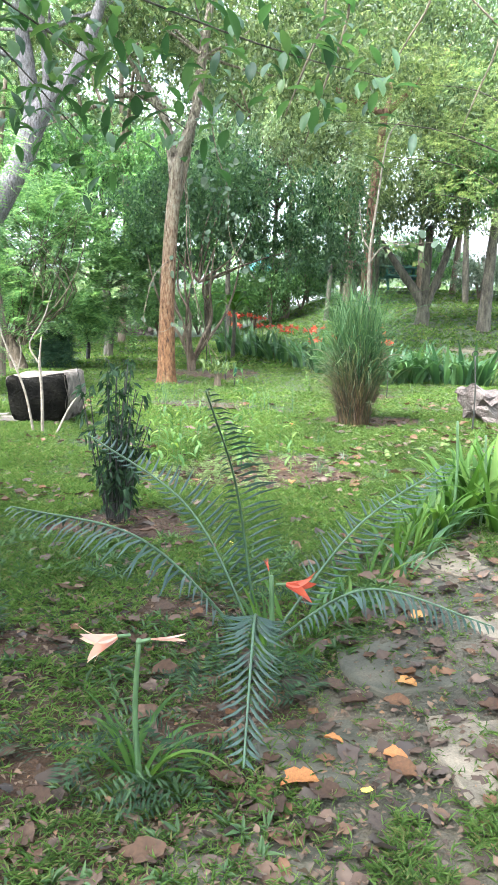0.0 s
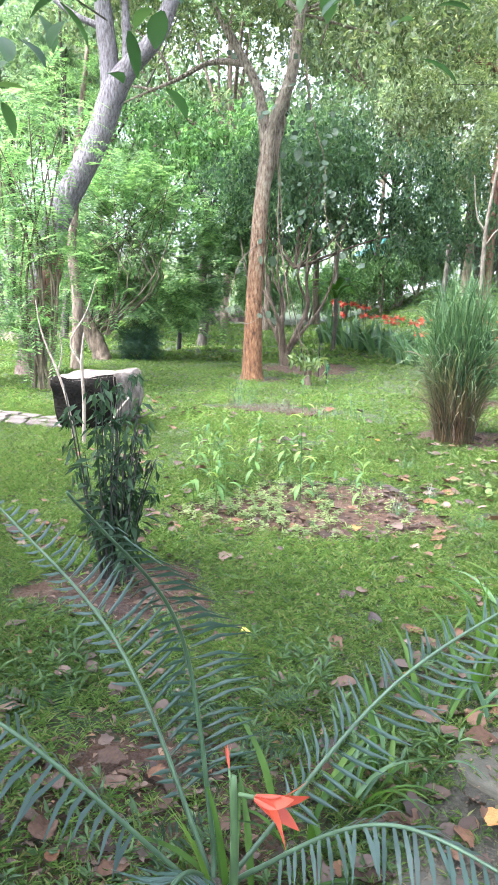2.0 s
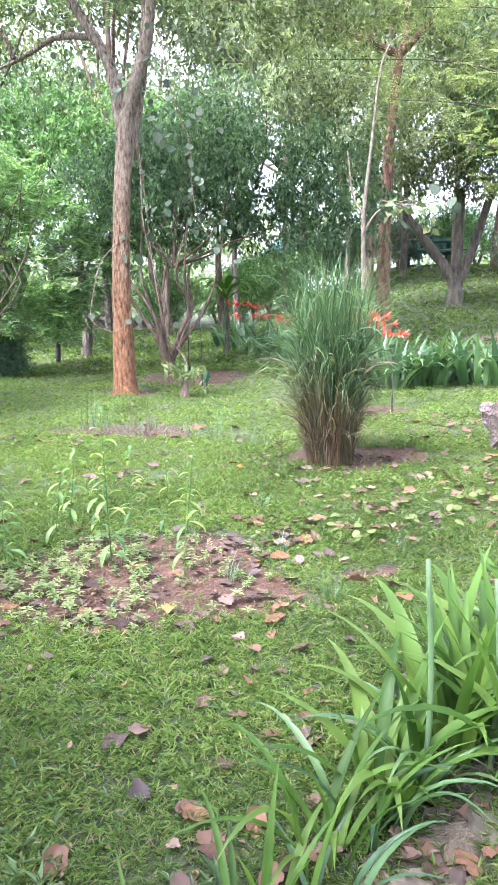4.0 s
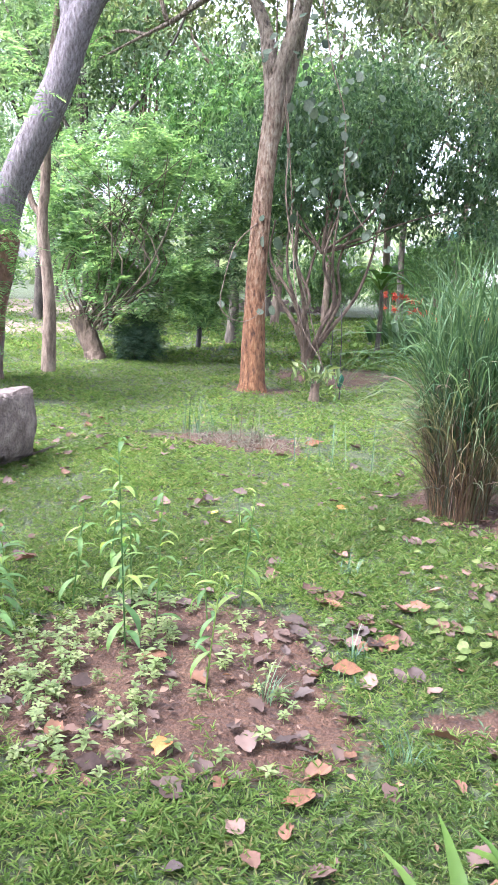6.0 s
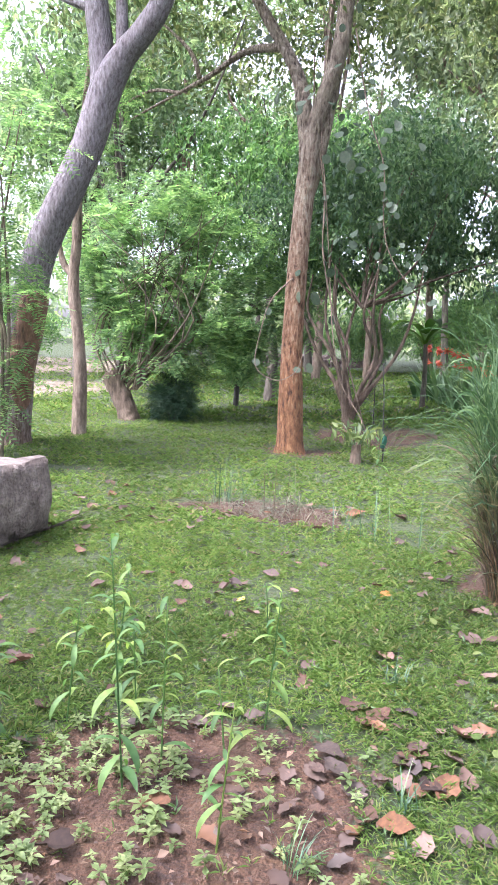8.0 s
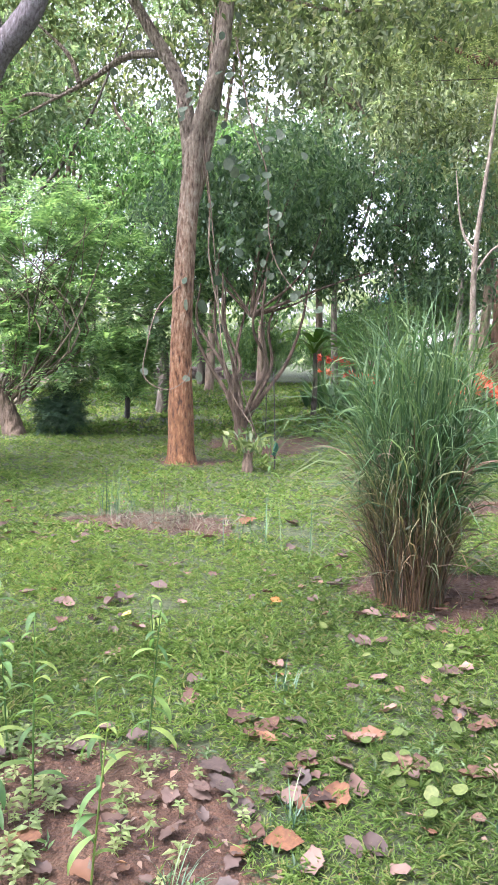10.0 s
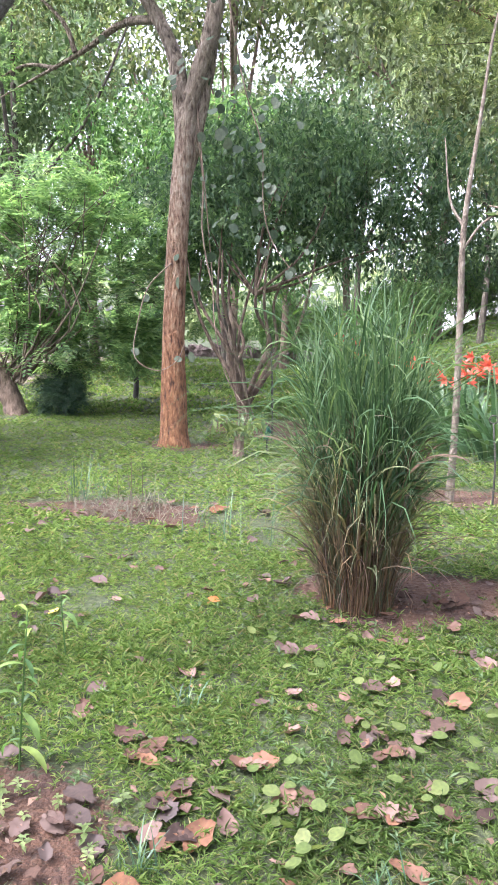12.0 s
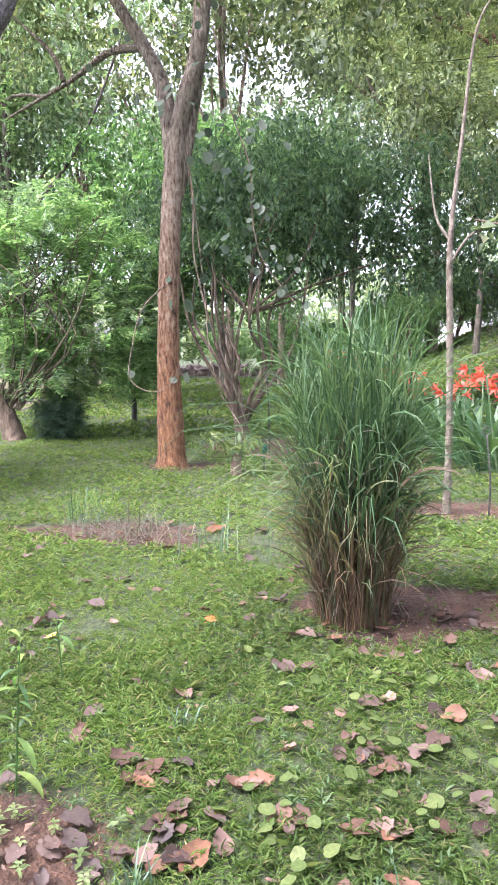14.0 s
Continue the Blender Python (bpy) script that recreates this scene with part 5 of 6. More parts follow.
vine("woody vine with round grey-green leaves on the tree", MX, MY - 0.1, [(s1, [0.01, 0.009, 0.008]), (s2, [0.007, 0.006, 0.005]), (s3, [0.009, 0.007, 0.005]), (s4, [0.007, 0.006, 0.004])],
     along(s3, 40, 0.15, 0.095) + along(s1[:4], 12, 0.1, 0.095) + along(s4, 5, 0.08, 0.1) + along([(-0.5, 0, 4.7), (-0.2, 0, 4.1), (0.1, -0.1, 3.9), (0.4, 0, 4.4)], 18, 0.22, 0.095)
     + along([(0.4, 0, 3.6), (0.6, 0, 3.3), (0.9, 0.1, 3.7)], 14, 0.16, 0.105) + [((0.2, 0.1, 1.75), 0.16), ((0.05, 0.0, 1.8), 0.13)])
v5 = [(0.1, 0, 2.2), (0.4, 0, 2.15), (0.8, 0.05, 2.2)]
vine("thin vine with round leaves hung over the sapling", 1.7, 11.15, [(v5, [0.006, 0.004])], along(v5, 10, 0.08, 0.11))

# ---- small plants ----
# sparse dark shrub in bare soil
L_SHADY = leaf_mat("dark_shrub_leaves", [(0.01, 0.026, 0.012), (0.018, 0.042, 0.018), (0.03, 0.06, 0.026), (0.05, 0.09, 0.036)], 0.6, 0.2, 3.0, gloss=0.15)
ob = thing("dark_shrub", "sparse dark twiggy shrub with wilted leaves", "shrub", -0.85, 5.0)
for i in range(30):
    a, r = rng.uniform(0, 2 * np.pi), rng.uniform(0.04, 0.3)
    h = rng.uniform(0.4, 1.05)
    pts = [(0.07 * math.cos(a), 0.07 * math.sin(a), -0.02), (0.6 * r * math.cos(a), 0.6 * r * math.sin(a), h * 0.5), (r * math.cos(a) + 0.03, r * math.sin(a), h)]
    st = part("stem", arr_mesh("stem", *tube(pts, [0.007, 0.005, 0.0025], 5), True), M_STAKE, ob)
    c = smooth_line(pts, 8)[2:]
    c = c[rng.random(len(c)) < np.linspace(0.95, 0.45, len(c))]
    if len(c):
        tagged(part("foliage", arr_mesh("foliage", *sprays(c, 7, 0.05, 0.075, 0.026, 0.6)), L_SHADY, st), kind="stuff")


def leafy_stalk(x, y, h, leaf_l, label):
    """An upright herb with narrow leaves up its stalk and a bright tip."""
    ob = thing("leafy_herb", label, "plant", x, y, group="tall herbs")
    lean = rng.normal(0, 0.04, 2)
    pts = [(0, 0, -0.02), (lean[0] * 0.5, lean[1] * 0.5, h * 0.5), (lean[0], lean[1], h)]
    part("stalk", arr_mesh("stalk", *tube(pts, [0.0038, 0.0032, 0.002], 5), True), L_HERB, ob)
    c = smooth_line(pts, max(7, int(h / 0.022)))[4:]
    for i, q in enumerate(c):
        a = i * 2.4 + rng.normal(0, 0.6)
        t = i / len(c)
        if rng.random() < 0.15:
            continue
        ln = leaf_l * (1.1 - 0.4 * t) * rng.uniform(0.5, 1.15)
        part("leaf", HERB[int(rng.integers(len(HERB)))], None, ob, at=Matrix.Translation(q) @ pose(0, 0, 0, 0, 0, math.degrees(a)) @ Matrix.Scale(ln, 4))
    return ob


L_HERB = leaf_mat("herb_leaves", [(0.04, 0.105, 0.026), (0.06, 0.14, 0.03), (0.09, 0.18, 0.034), (0.17, 0.24, 0.036)], 0.6, 0.4, 4.0, True)
HERB = []
for lean_a in (0.7, 1.1, 1.5, 1.8):
    HERB.append(arr_mesh("herb_leaf", *blade_strips(np.array([[0, 0, 0.0]]), 0.0, lean_a, 1.0, 0.21, 1.2, 6, lance=True), True))
    HERB[-1].materials.append(L_HERB)
for x, y, h in ((-0.05, 6.6, 0.86), (0.02, 6.75, 0.62), (0.36, 6.4, 0.42), (0.28, 7.12, 0.55), (-0.45, 6.9, 0.5), (-0.62, 6.6, 0.45), (-0.2, 7.0, 0.4), (-0.5, 7.4, 0.45), (0.05, 7.9, 0.3), (-0.9, 7.1, 0.5), (0.95, 12.0, 0.4), (1.05, 12.1, 0.3), (-0.15, 12.3, 0.35), (0.5, 12.6, 0.3), (-0.75, 6.3, 0.55), (-0.7, 6.75, 0.62), (-0.55, 6.45, 0.5), (-0.58, 6.2, 0.66), (0.2, 6.9, 0.3)):
    leafy_stalk(x, y, h, 0.135 if x < 0 else 0.115, "slender green herb with narrow leaves")


def seedling_mesh(seed):
    """A thin stem with two or three whorls of small pointed leaves."""
    r = np.random.default_rng(seed)
    stem_v, stem_f = tube([(0, 0, -0.1), (0.03, 0, 0.5), (0, 0, 1.0)], [0.02, 0.016, 0.01], 4, 9)
    vs, fs, o = [stem_v], [stem_f], len(stem_v)
    for z, ln, n in ((0.45, 0.6, 3), (0.75, 0.7, 4), (1.0, 0.4, 3)):
        a = np.arange(n) * 2 * np.pi / n + r.uniform(0, 6) + r.normal(0, 0.25, n)
        p = np.stack([0.01 * np.cos(a), 0.01 * np.sin(a), np.full(n, z) + r.normal(0, 0.03, n)], -1)
        d = np.stack([np.cos(a), np.sin(a), r.uniform(-0.1, 0.35, n)], -1)
        v, f = leaves(p, d, np.broadcast_to(np.array([0, 0, 1.0]), (n, 3)), ln * r.uniform(0.7, 1.15, n), 0.28 * ln / 0.6, 0.12, 0.15)
        foot = 4 * min(8, round((z + 0.1) / 1.1 * 8))
        fs.append(np.where(f % 4 == 0, foot, f + o))
        vs.append(v)
        o += len(v)
    me = arr_mesh("seedling", np.concatenate(vs), np.concatenate(fs))
    me.materials.append(L_SEEDLING)
    return me


L_SEEDLING = leaf_mat("seedling_leaf", [(0.085, 0.135, 0.036), (0.12, 0.175, 0.05), (0.165, 0.21, 0.07)], 0.6, 0.35, 4.0, True)
SEEDLINGS = [seedling_mesh(i) for i in range(5)]
count = 0
while count < 280:
    x, y = rng.uniform(-0.8, 0.8), rng.uniform(5.7, 7.1)
    if bare(np.array([x]), np.array([y]))[0] < 0.4 or (x > 0.25 and rng.random() < 0.7):
        continue
    ob = part("seedling", SEEDLINGS[count % 5], L_SEEDLING, at=pose(x, y, gz(x, y) - 0.012, 0, 0, rng.uniform(0, 360)) @ Matrix.Scale(rng.uniform(0.03, 0.075), 4))
    tagged(ob, "small light green seedling in bare soil", "seedling", "seedlings in the soil patch")
    count += 1

# round-leaved creeper over the lawn
ob = thing("creeper", "light green round-leaved creeper on the lawn", "plant", 1.4, 7.6)
CREEP = round_leaf_mesh()
CREEP.materials.append(L_CREEPER)
runners = [[(-0.75, 0.62), (-0.35, 0.6), (0.05, 0.55), (0.35, 0.45)], [(-0.3, 0.3), (-0.1, 0.1), (0.15, -0.1), (0.4, -0.15)], [(-0.2, -0.4), (0.2, -0.35), (0.45, -0.3), (0.8, -0.2)], [(0.3, 0.1), (0.6, 0.0), (0.9, -0.05)], [(-0.1, -0.7), (-0.3, -0.5)]]
for run in runners:
    pts = [(a, b, gz(1.4 + a, 7.6 + b) - gz(1.4, 7.6) + 0.015) for a, b in run]
    part("runner", arr_mesh("runner", *tube([(a_, b_, c_ - 0.008) for a_, b_, c_ in pts], [0.0018, 0.0014], 4), True), M_TWIG_DARK, ob)
    for q in smooth_line(pts, 21):
        q = q + np.array([rng.normal(0, 0.07), rng.normal(0, 0.07), 0.028 + 0.02 * rng.random()])
        part("leaf", CREEP, L_CREEPER, ob, at=pose(*q, rng.normal(0, 20), rng.normal(0, 20), rng.uniform(0, 360)) @ Matrix.Scale(rng.uniform(0.03, 0.058), 4))

# dry tussock in the middle of the lawn, and a few odd tall blades
def tussock(x, y, n, radius, length, material, label, bend=(0.1, 1.6), width=(0.003, 0.006), lean=0.2):
    a, r = rng.uniform(0, 2 * np.pi, n), radius * rng.random(n) ** 0.8
    base = np.stack([r * np.cos(a) * 1.3, r * np.sin(a) * 0.7, 0 * r - 0.01], -1)
    v, f = blade_strips(base, rng.uniform(0, 2 * np.pi, n), np.abs(rng.normal(lean, 0.3, n)), rng.uniform(0.3, 1.0, n) * length, rng.uniform(*width, n), rng.uniform(*bend, n), 5)
    ob = thing("grass_tussock", label, "grass", x, y, group="")
    tagged(part("foliage", arr_mesh("tussock", v, f), material, ob), kind="stuff")


tussock(-0.72, 10.3, 420, 0.5, 0.3, L_GREYDRY, "dry grey grass tussock on bare soil", (0.2, 2.0), lean=0.9)
tussock(-0.55, 10.25, 26, 0.22, 0.6, L_GREYDRY, "tall dry grey grass stems", (0.0, 0.5))
tussock(-1.1, 10.5, 40, 0.15, 0.6, L_CLUMP, "tall green grass stems in the lawn", (0.0, 0.6))
tussock(0.25, 9.7, 26, 0.3, 0.55, L_CLUMP, "few tall green grass stems in the lawn", (0.0, 0.8))
for x, y in ((0.85, 6.75), (0.7, 7.6), (1.5, 6.8), (-0.3, 3.9), (0.6, 6.4), (1.1, 6.15)):
    tussock(x, y, 22, 0.05, 0.2, L_CLUMP, "small tuft of long green grass")

# low broad-leaved weeds by the path and under the fronds
L_WEED = leaf_mat("weed_leaves", [(0.0298, 0.0704, 0.0221), (0.0467, 0.0924, 0.0255), (0.0595, 0.1188, 0.0357), (0.085, 0.1452, 0.051)], 0.6, 0.3, 1.5)


def weeds(label, n, x0, x1, y0, y1, length, width):
    x, y = rng.uniform(x0, x1, n), rng.uniform(y0, y1, n)
    val = np.array([noise.noise(Vector((a * 2.3, b * 2.3, 8.8))) for a, b in zip(x, y)])
    keep = (val > -0.05) & (muddy(x, y) < 0.75) & (rng.random(n) > bare(x, y) * 0.8)
    x, y = np.repeat(x[keep], 9), np.repeat(y[keep], 9)
    k = len(x)
    az, tilt, size = rng.uniform(0, 2 * np.pi, k), rng.uniform(0.1, 1.15, k), rng.uniform(0.5, 1.3, k)
    d = np.stack([np.cos(az) * np.cos(tilt), np.sin(az) * np.cos(tilt), np.sin(tilt)], -1)
    p = np.stack([x, y, ground_z(x, y) + 0.03 * rng.random(k)], -1)
    v, f = leaves(p, d, np.array([0, 0, 1.0]) + rng.normal(0, 0.3, (k, 3)), length * size, width * size, 0.15, 0.25)
    tagged(part("weeds", arr_mesh("weeds", v, f), L_WEED), label, "weeds", kind="stuff")


weeds("low dark green weeds beside the path", 2000, -1.9, 0.75, 1.5, 4.6, 0.055, 0.012)
weeds("scattered green weeds in the lawn", 900, -2.2, 2.4, 4.4, 9.0, 0.034, 0.008)

n = 260
x, y = rng.uniform(-1.25, 0.35, n), rng.uniform(2.05, 3.7, n)
keep = muddy(x, y) < 0.5
x, y = x[keep], y[keep]
p = np.stack([x, y, ground_z(x, y) + rng.uniform(0.02, 0.2, len(x))], -1)
tagged(part("undergrowth", arr_mesh("undergrowth", *pinnate(gated(p, 0.35, 0.0), 9, 0.16, 0.055, 0.009, -0.1)), L_SHADY), "low dark feathery undergrowth below the cycad fronds", "weeds", kind="stuff")

# ---- path slabs and stone setts ----
def slab_mesh(seed):
    r = np.random.default_rng(seed)
    n = 14
    a = np.linspace(0, 2 * np.pi, n, endpoint=False)
    sq = 0.5 / np.maximum(np.abs(np.cos(a)), np.abs(np.sin(a))) ** 0.75 * (1 + r.normal(0, 0.07, n))
    ring = lambda k, z: np.stack([sq * np.cos(a) * k, sq * np.sin(a) * k, np.full(n, z) + r.normal(0, 0.03, n)], -1)
    v = np.vstack([ring(1.0, -1.0), ring(1.0, 0.3), ring(0.94, 0.5), [[0, 0, 0.52]]])
    f = []
    for i in range(n):
        j = (i + 1) % n
        f += [(i, j, n + j), (i, n + j, n + i), (n + i, n + j, 2 * n + j), (n + i, 2 * n + j, 2 * n + i), (2 * n + i, 2 * n + j, 3 * n)]
    return arr_mesh("slab", v, np.array(f), False)


for i, (x, y, w, d, turn, sand) in enumerate([(0.33, 2.38, 0.55, 0.42, 10, 0), (0.68, 3.0, 0.6, 0.45, 20, 0), (0.05, 1.85, 0.5, 0.34, -5, 0), (0.86, 2.38, 0.5, 0.5, 8, 1), (1.0, 1.75, 0.6, 0.5, 0, 1), (0.5, 1.55, 0.45, 0.4, 12, 1),
                                              (1.2, 4.25, 0.5, 0.42, 35, 1), (0.95, 3.72, 0.45, 0.42, 30, 0), (1.3, 3.3, 0.55, 0.5, 28, 1), (1.65, 4.65, 0.5, 0.45, 40, 0), (1.55, 3.9, 0.5, 0.45, 30, 0)]):
    part("slab", slab_mesh(i), M_SLAB_SAND if sand else M_SLAB, GROUND, at=pose(x, y, gz(x, y) - 0.011, 0, 0, turn) @ Matrix.Diagonal((w, d, 0.035, 1)))
sett = rounded_box(0.2, 0.14, 0.06, 0.012)
sett.materials.append(M_SETT)
for i in range(5):
    for j in range(3):
        x, y = -2.62 - 0.22 * i - 0.05 * (j % 2), 8.55 + 0.17 * j + 0.02 * i
        part("sett", sett, M_SETT, GROUND, at=pose(x, y, gz(x, y) - 0.025 + rng.uniform(-0.006, 0.008), rng.normal(0, 2), rng.normal(0, 2), rng.normal(0, 4)))


# ---- bench, tent and far buildings ----
def picnic_bench(x, y, turn):
    ob = thing("picnic_table", "dark green picnic table with benches on the bank", "table", x, y, turn=turn)
    for y0, z0, w in ((0, 0.72, 0.7), (-0.65, 0.43, 0.3), (0.65, 0.43, 0.3)):
        part("top" if y0 == 0 else "seat", rounded_box(1.5, w, 0.05, 0.01), M_GREEN_PAINT, ob, at=pose(0, y0, z0))
    for sx in (-0.6, 0.6):
        part("trestle", rounded_box(0.07, 1.4, 0.08, 0.01), M_GREEN_PAINT, ob, at=pose(sx, 0, 0.36))
        for sy in (-1, 1):
            part("leg", rounded_box(0.07, 0.08, 0.8, 0.01), M_GREEN_PAINT, ob, at=pose(sx, sy * 0.5, -0.02, sy * 20, 0, 0))
        part("backrest", rounded_box(0.06, 0.05, 0.5, 0.01), M_GREEN_PAINT, ob, at=pose(sx, 0.82, 0.43))
    part("back_board", rounded_box(1.5, 0.04, 0.3, 0.01), M_GREEN_PAINT, ob, at=pose(0, 0.84, 0.6))


picnic_bench(5.1, 27.2, 12)


def shelter(x, y, turn):
    ob = thing("garden_shelter", "open shelter with teal roof and white wall", "shelter", x, y, turn=turn)
    bm = bmesh.new()
    bmesh.ops.create_cone(bm, segments=4, radius1=1.9, radius2=0.15, depth=0.9, cap_ends=True)
    bmesh.ops.rotate(bm, verts=bm.verts, cent=(0, 0, 0), matrix=Matrix.Rotation(radians(45), 3, "Z"))
    me = bpy.data.meshes.new("roof")
    bm.to_mesh(me)
    bm.free()
    part("roof", me, M_TEAL, ob, "teal sheet roof", pose(0, 0, 2.7))
    for sx in (-1.2, 1.2):
        for sy in (-1.2, 1.2):
            part("post", rounded_box(0.1, 0.1, 2.35, 0.01), M_WHITE_WALL, ob, at=pose(sx, sy, -0.02))
    part("wall", rounded_box(5.5, 0.18, 1.9, 0.02), M_WHITE_WALL, ob, at=pose(1.6, 2.4, -0.02))


shelter(0.9, 41.0, 15)
ob = thing("garden_wall", "low reddish rubble wall at the wood's edge", "wall", -6.0, 32.5)
for k in range(9):
    part("stone", rounded_box(0.42 + 0.06 * (k % 3), 0.4, 0.4 + 0.07 * (k % 2), 0.07, 0.09, 2), M_ROCK, ob, at=pose(-1.9 + 0.46 * k, 0.05 * (k % 3), -0.06, 0, 0, 9.0 * (k % 4)))

# ---- the tree over the start of the walk ----
L_OVER = leaf_mat("overhanging_leaves", [(0.02, 0.055, 0.02), (0.035, 0.085, 0.028), (0.05, 0.11, 0.036), (0.09, 0.16, 0.045)], 0.5, 0.35, 1.5)
over_ells = [(0.2, 0.4, 4.4, 1.4, 1.4, 0.8), (-0.9, 1.0, 4.7, 1.4, 1.4, 0.9), (0.8, 1.6, 4.6, 1.3, 1.3, 0.7), (0.0, 2.0, 4.9, 1.4, 1.3, 0.8), (1.6, -0.2, 4.9, 1.3, 1.3, 0.7)]
branch = [(0.3, 0.5, 3.3), (1.1, 1.9, 2.8), (1.75, 2.5, 2.5), (2.3, 2.8, 2.2)]
branch2 = [(1.1, 1.9, 2.8), (1.55, 2.6, 2.5), (1.9, 2.9, 2.15)]
branch3 = [(1.1, 1.9, 2.8), (2.0, 2.5, 2.62), (2.65, 2.8, 2.5), (3.1, 2.9, 2.44)]
bp = np.repeat(np.vstack([smooth_line(branch, 26)[8:], smooth_line(branch2, 18)[4:], smooth_line(branch3, 18)[4:]]), 10, 0)
bp = bp + rng.normal(0, 0.12, bp.shape)
OX, OY = -2.6, 0.4
ob = tree("overhanging_tree", "leafy tree overhanging the start of the path", "tree", OX, OY,
          [flare([(0, 0, 0), (0.0, 0, 1.5), (0.2, 0.3, 3.0), (0.6, 0.8, 4.2)], [0.16, 0.14, 0.12, 0.07])],
          [(branch, [0.014, 0.007, 0.004, 0.002]), (branch2, [0.006, 0.004, 0.002]), (branch3, [0.006, 0.004, 0.002])] + limbs_to(over_ells, (0.3, 0.5, 3.3), 0.04, 1),
          crown_of(over_ells, 1700, 12, 0.2, 0.13, 0.06, 0.6, -0.25), M_BARK_DARK, L_MID)
tagged(part("hanging_foliage", arr_mesh("hanging", *blade_strips(bp, rng.uniform(0, 6.28, len(bp)), rng.uniform(1.3, 2.5, len(bp)), rng.uniform(0.07, 0.13, len(bp)), rng.uniform(0.03, 0.05, len(bp)), 0.5, 4, lance=True), True), L_OVER, ob), kind="stuff")
for x, y, z0, ln in ((0.22, 3.6, 3.1, 0.75), (0.75, 4.0, 3.2, 0.5), (1.15, 4.2, 3.2, 0.75), (1.35, 4.3, 3.2, 0.7), (0.3, 3.4, 3.1, 0.9)):
    x, y = x - OX, y - OY
    part("twig", arr_mesh("twig", *tube([(x, y, z0), (x + 0.04, y, z0 - ln * 0.4), (x - 0.05, y, z0 - ln * 0.75), (x - 0.12, y, z0 - ln)], [0.007, 0.006, 0.005, 0.002], 5), True), M_TWIG_DARK, ob)

# ---- fallen leaves ----
def fallen_mesh(seed):
    """A curled dead leaf with a lobed edge and a bent midrib."""
    r = np.random.default_rng(seed)
    n = 9
    t = np.linspace(0, 1, n)
    w = 0.36 * np.sin(np.pi * np.clip(t, 0.03, 0.97) ** 0.85) ** 0.75
    curl, bend, twist = r.uniform(0.02, 0.5), r.uniform(-0.2, 0.3), r.normal(0, 0.3)
    rows = []
    for i in range(n):
        for u in (-1, -0.5, 0, 0.5, 1):
            ww = w[i] * u * (1 + (0.11 * r.normal() if abs(u) == 1 else 0))
            z = curl * w[i] * abs(u) ** 1.5 + bend * (t[i] - 0.5) ** 2 * 2 + twist * u * w[i] * (t[i] - 0.5) + 0.03 * r.normal()
            rows.append((t[i] - 0.5 + 0.05 * r.normal() * abs(u), ww, z))
    ii = (np.arange(n - 1)[:, None] * 5 + np.arange(4)[None]).reshape(-1, 1)
    v = np.array(rows)
    v[:, 2] -= np.quantile(v[:, 2], 0.15)
    return arr_mesh("fallen_leaf", v, ii + [0, 1, 6, 5], True)


FALLEN = [fallen_mesh(i) for i in range(9)]
for me in FALLEN:
    me.materials.append(L_FALLEN)
FALLEN_ORANGE, FALLEN_YELLOW = fallen_mesh(31), fallen_mesh(32)
FALLEN_ORANGE.materials.append(L_ORANGE)
FALLEN_YELLOW.materials.append(L_YELLOW)


def drop(me, x, y, size, label, turn=None):
    m = pose(x, y, gz(x, y) + 0.024, rng.normal(0, 9), rng.normal(0, 9), rng.uniform(0, 360) if turn is None else turn) @ Matrix.Scale(size, 4)
    tagged(part("fallen_leaf", me, None, at=m), label, "leaf", "fallen leaves")


for x, y, sz in ((0.17, 2.19, 0.13), (0.62, 2.79, 0.085), (0.49, 2.32, 0.08), (0.3, 2.42, 0.07), (0.8, 3.4, 0.09), (0.35, 6.0, 0.09), (0.5, 8.6, 0.075)):
    drop(FALLEN_ORANGE, x, y, sz, "orange fallen leaf on the ground")
for x, y, sz in ((0.37, 2.14, 0.04), (-0.25, 8.35, 0.08), (-0.1, 4.5, 0.06)):
    drop(FALLEN_YELLOW, x, y, sz, "yellow fallen leaf on the ground")
big = [(1.41, 7.1, 0.17), (0.93, 6.9, 0.19), (0.82, 7.0, 0.16), (1.53, 7.12, 0.15), (1.04, 7.27, 0.13), (0.43, 8.75, 0.12), (0.56, 7.0, 0.17), (0.84, 7.05, 0.16), (0.97, 6.89, 0.18), (0.09, 6.53, 0.17), (0.6, 6.9, 0.14)]
for x, y, sz in big:
    drop(FALLEN[int(rng.integers(9))], x, y, sz * 0.72, "large brown curled fallen leaf")


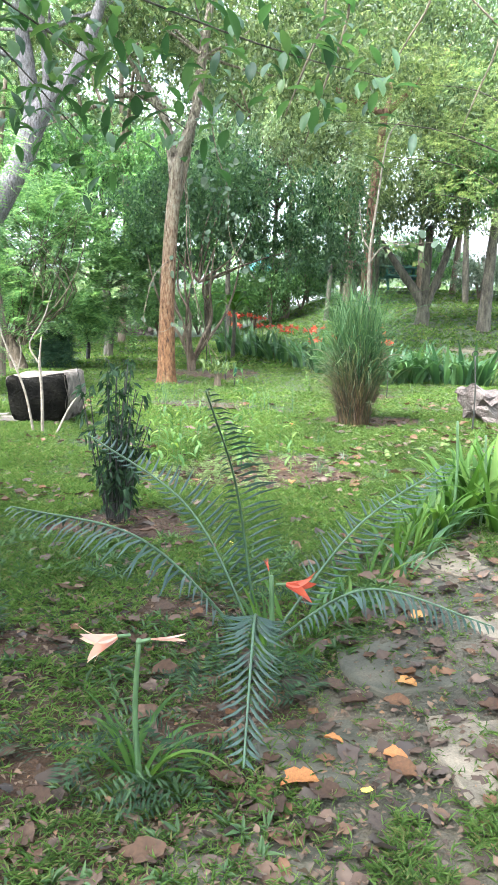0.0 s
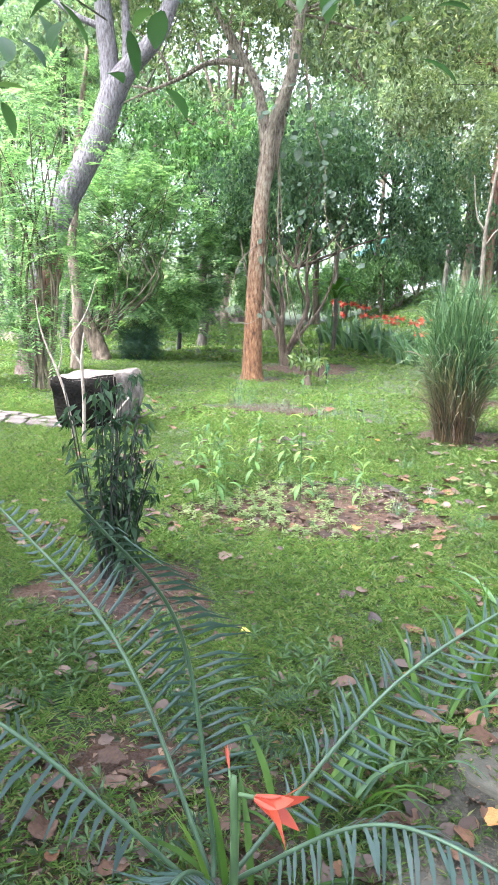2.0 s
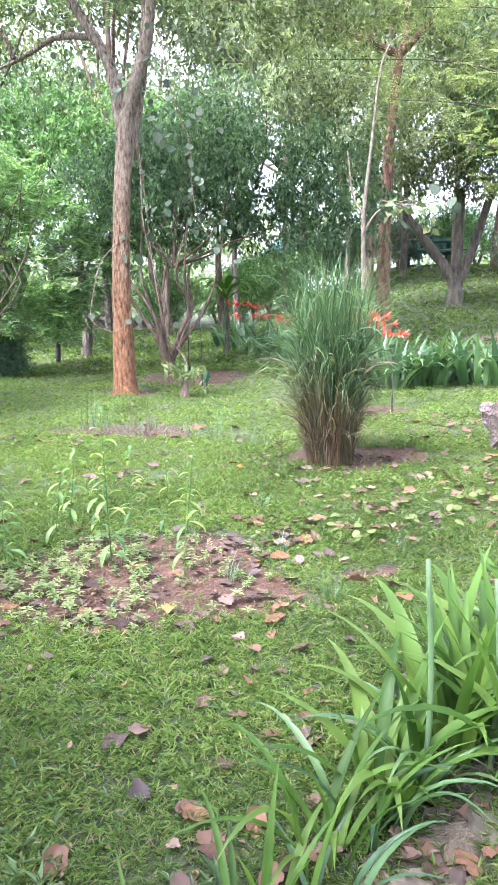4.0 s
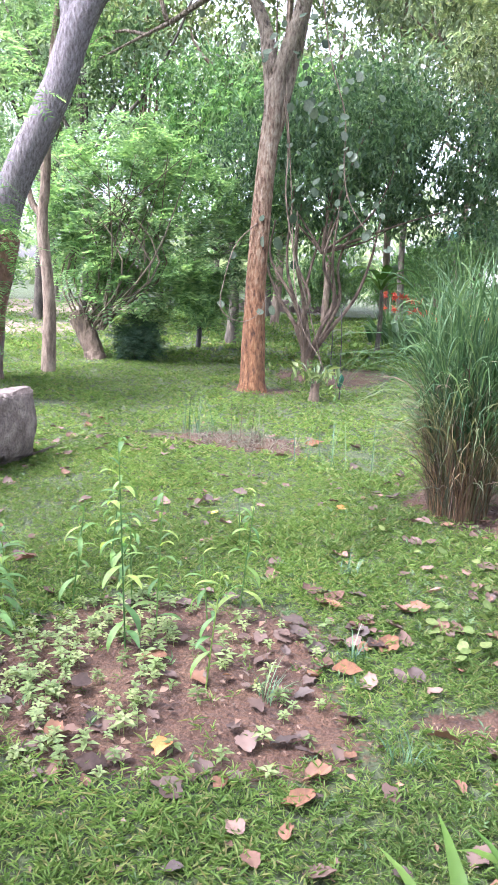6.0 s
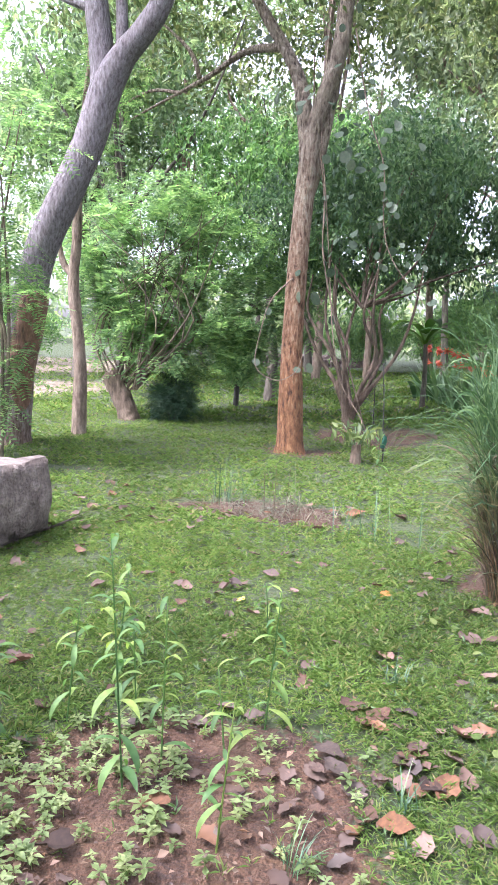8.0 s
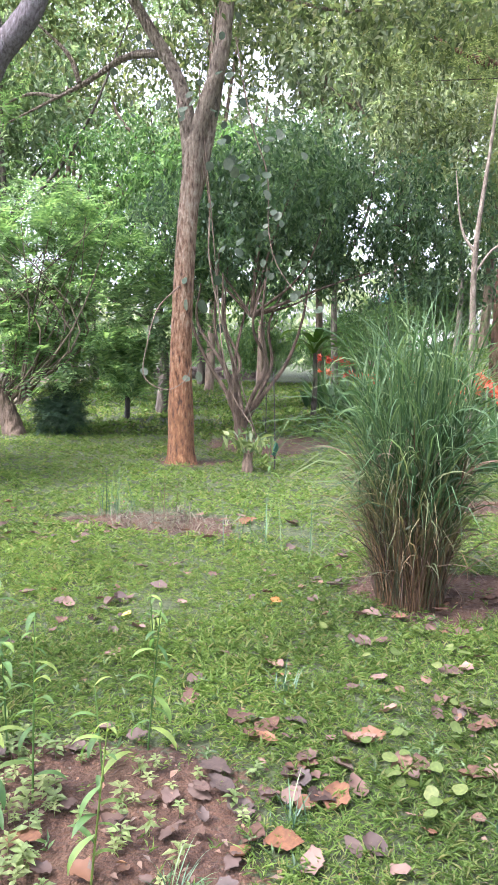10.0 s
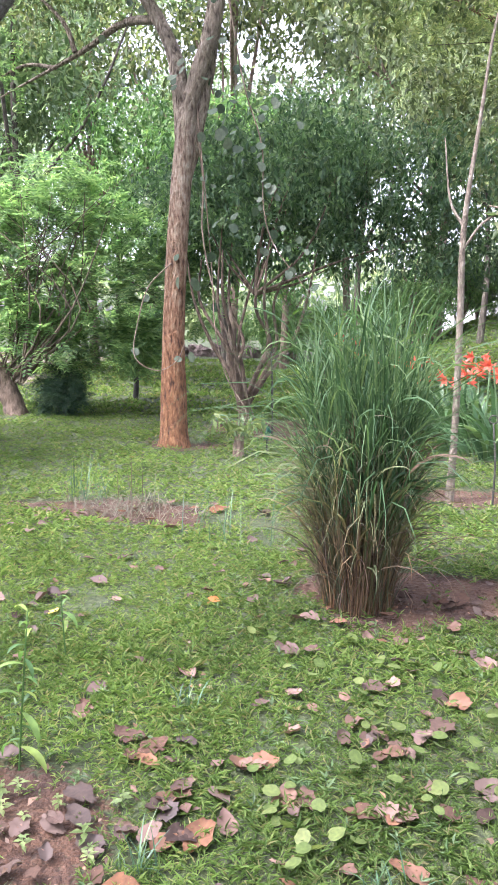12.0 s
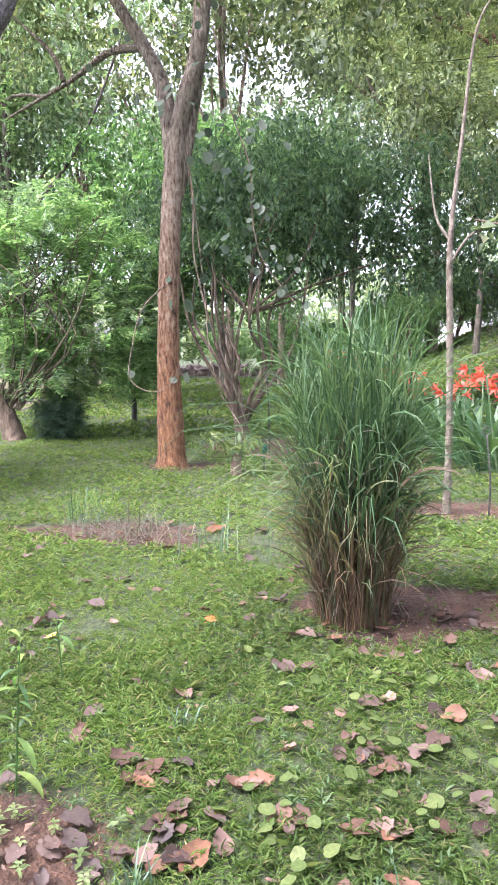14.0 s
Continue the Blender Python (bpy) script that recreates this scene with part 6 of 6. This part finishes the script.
def leaf_spot():
    while True:
        y = 1.7 + 9.0 * rng.random()
        lo, hi = view_edges(np.array([y]))
        x = rng.uniform(max(float(lo[0]), -2.4), min(float(hi[0]), 2.7))
        dens = 0.9 * noise.noise(Vector((x * 1.1, y * 1.1, 1.7))) + (0.55 if 6.2 < y < 9 and x > 0.3 else 0) + (0.45 if y < 6.2 else 0) + (0.5 if y < 3.6 else 0) + (0.25 if abs(x) < 0.9 and 5.7 < y < 7.2 else 0)
        if dens + 0.2 > rng.random() * 1.1:
            return x, y


for i in range(330):
    x, y = leaf_spot()
    drop(FALLEN[i % 9], x, y, 0.055 + 0.075 * rng.random() ** 1.5, "brown curled fallen leaf on the lawn")
shapes = []
for i in range(1150):
    x, y = leaf_spot()
    me = FALLEN[i % 9]
    v = np.array([q.co for q in me.vertices]) * (0.045 + 0.06 * rng.random())
    m = np.array(Euler((rng.normal(0, 0.25), rng.normal(0, 0.25), rng.uniform(0, 6.28))).to_matrix())
    f = np.array([p_.vertices for p_ in me.polygons])
    shapes.append((v @ m.T + [x, y, gz(x, y) + (0.012 if muddy([x], [y])[0] > 0.5 or bare([x], [y])[0] > 0.5 else 0.026)], f))
tagged(part("fallen_leaves", arr_mesh("fallen_leaves", *join(*shapes), True), L_LITTER_BIG), "many small brown fallen leaves on the lawn", "leaves", kind="stuff")

# finer litter: broken dead leaves, thick on bare soil and under the fronds
n = 34000
y = 1.4 + 14 * rng.random(n) ** 1.5
lo, hi = view_edges(y)
x = lo + (hi - lo) * rng.random(n)
dens = np.array([noise.noise(Vector((a * 1.1, b * 1.1, 5.1))) for a, b in zip(x, y)])
keep = rng.random(n) < 0.16 + 0.4 * bare(x, y) - 0.2 * muddy(x, y) + 0.5 * np.clip(dens, 0, 1) + 0.5 * (y < 4.6)
x, y = x[keep], y[keep]
az, tl = rng.uniform(0, 2 * np.pi, len(x)), rng.normal(0.15, 0.25, len(x))
d = np.stack([np.cos(az) * np.cos(tl), np.sin(az) * np.cos(tl), np.sin(tl)], -1)
size = 0.01 + 0.03 * rng.random(len(x)) ** 1.6
v, f = leaves(np.stack([x, y, ground_z(x, y) + 0.008 + 0.012 * rng.random(len(x))], -1), d, np.array([0, 0, 1.0]) + rng.normal(0, 0.4, (len(x), 3)), size, size * rng.uniform(0.3, 0.75, len(x)), 0.3, 0.1)
tagged(part("leaf_litter", arr_mesh("litter", v, f), L_LITTER), "broken brown leaf litter on soil and lawn", "leaf litter", kind="stuff")
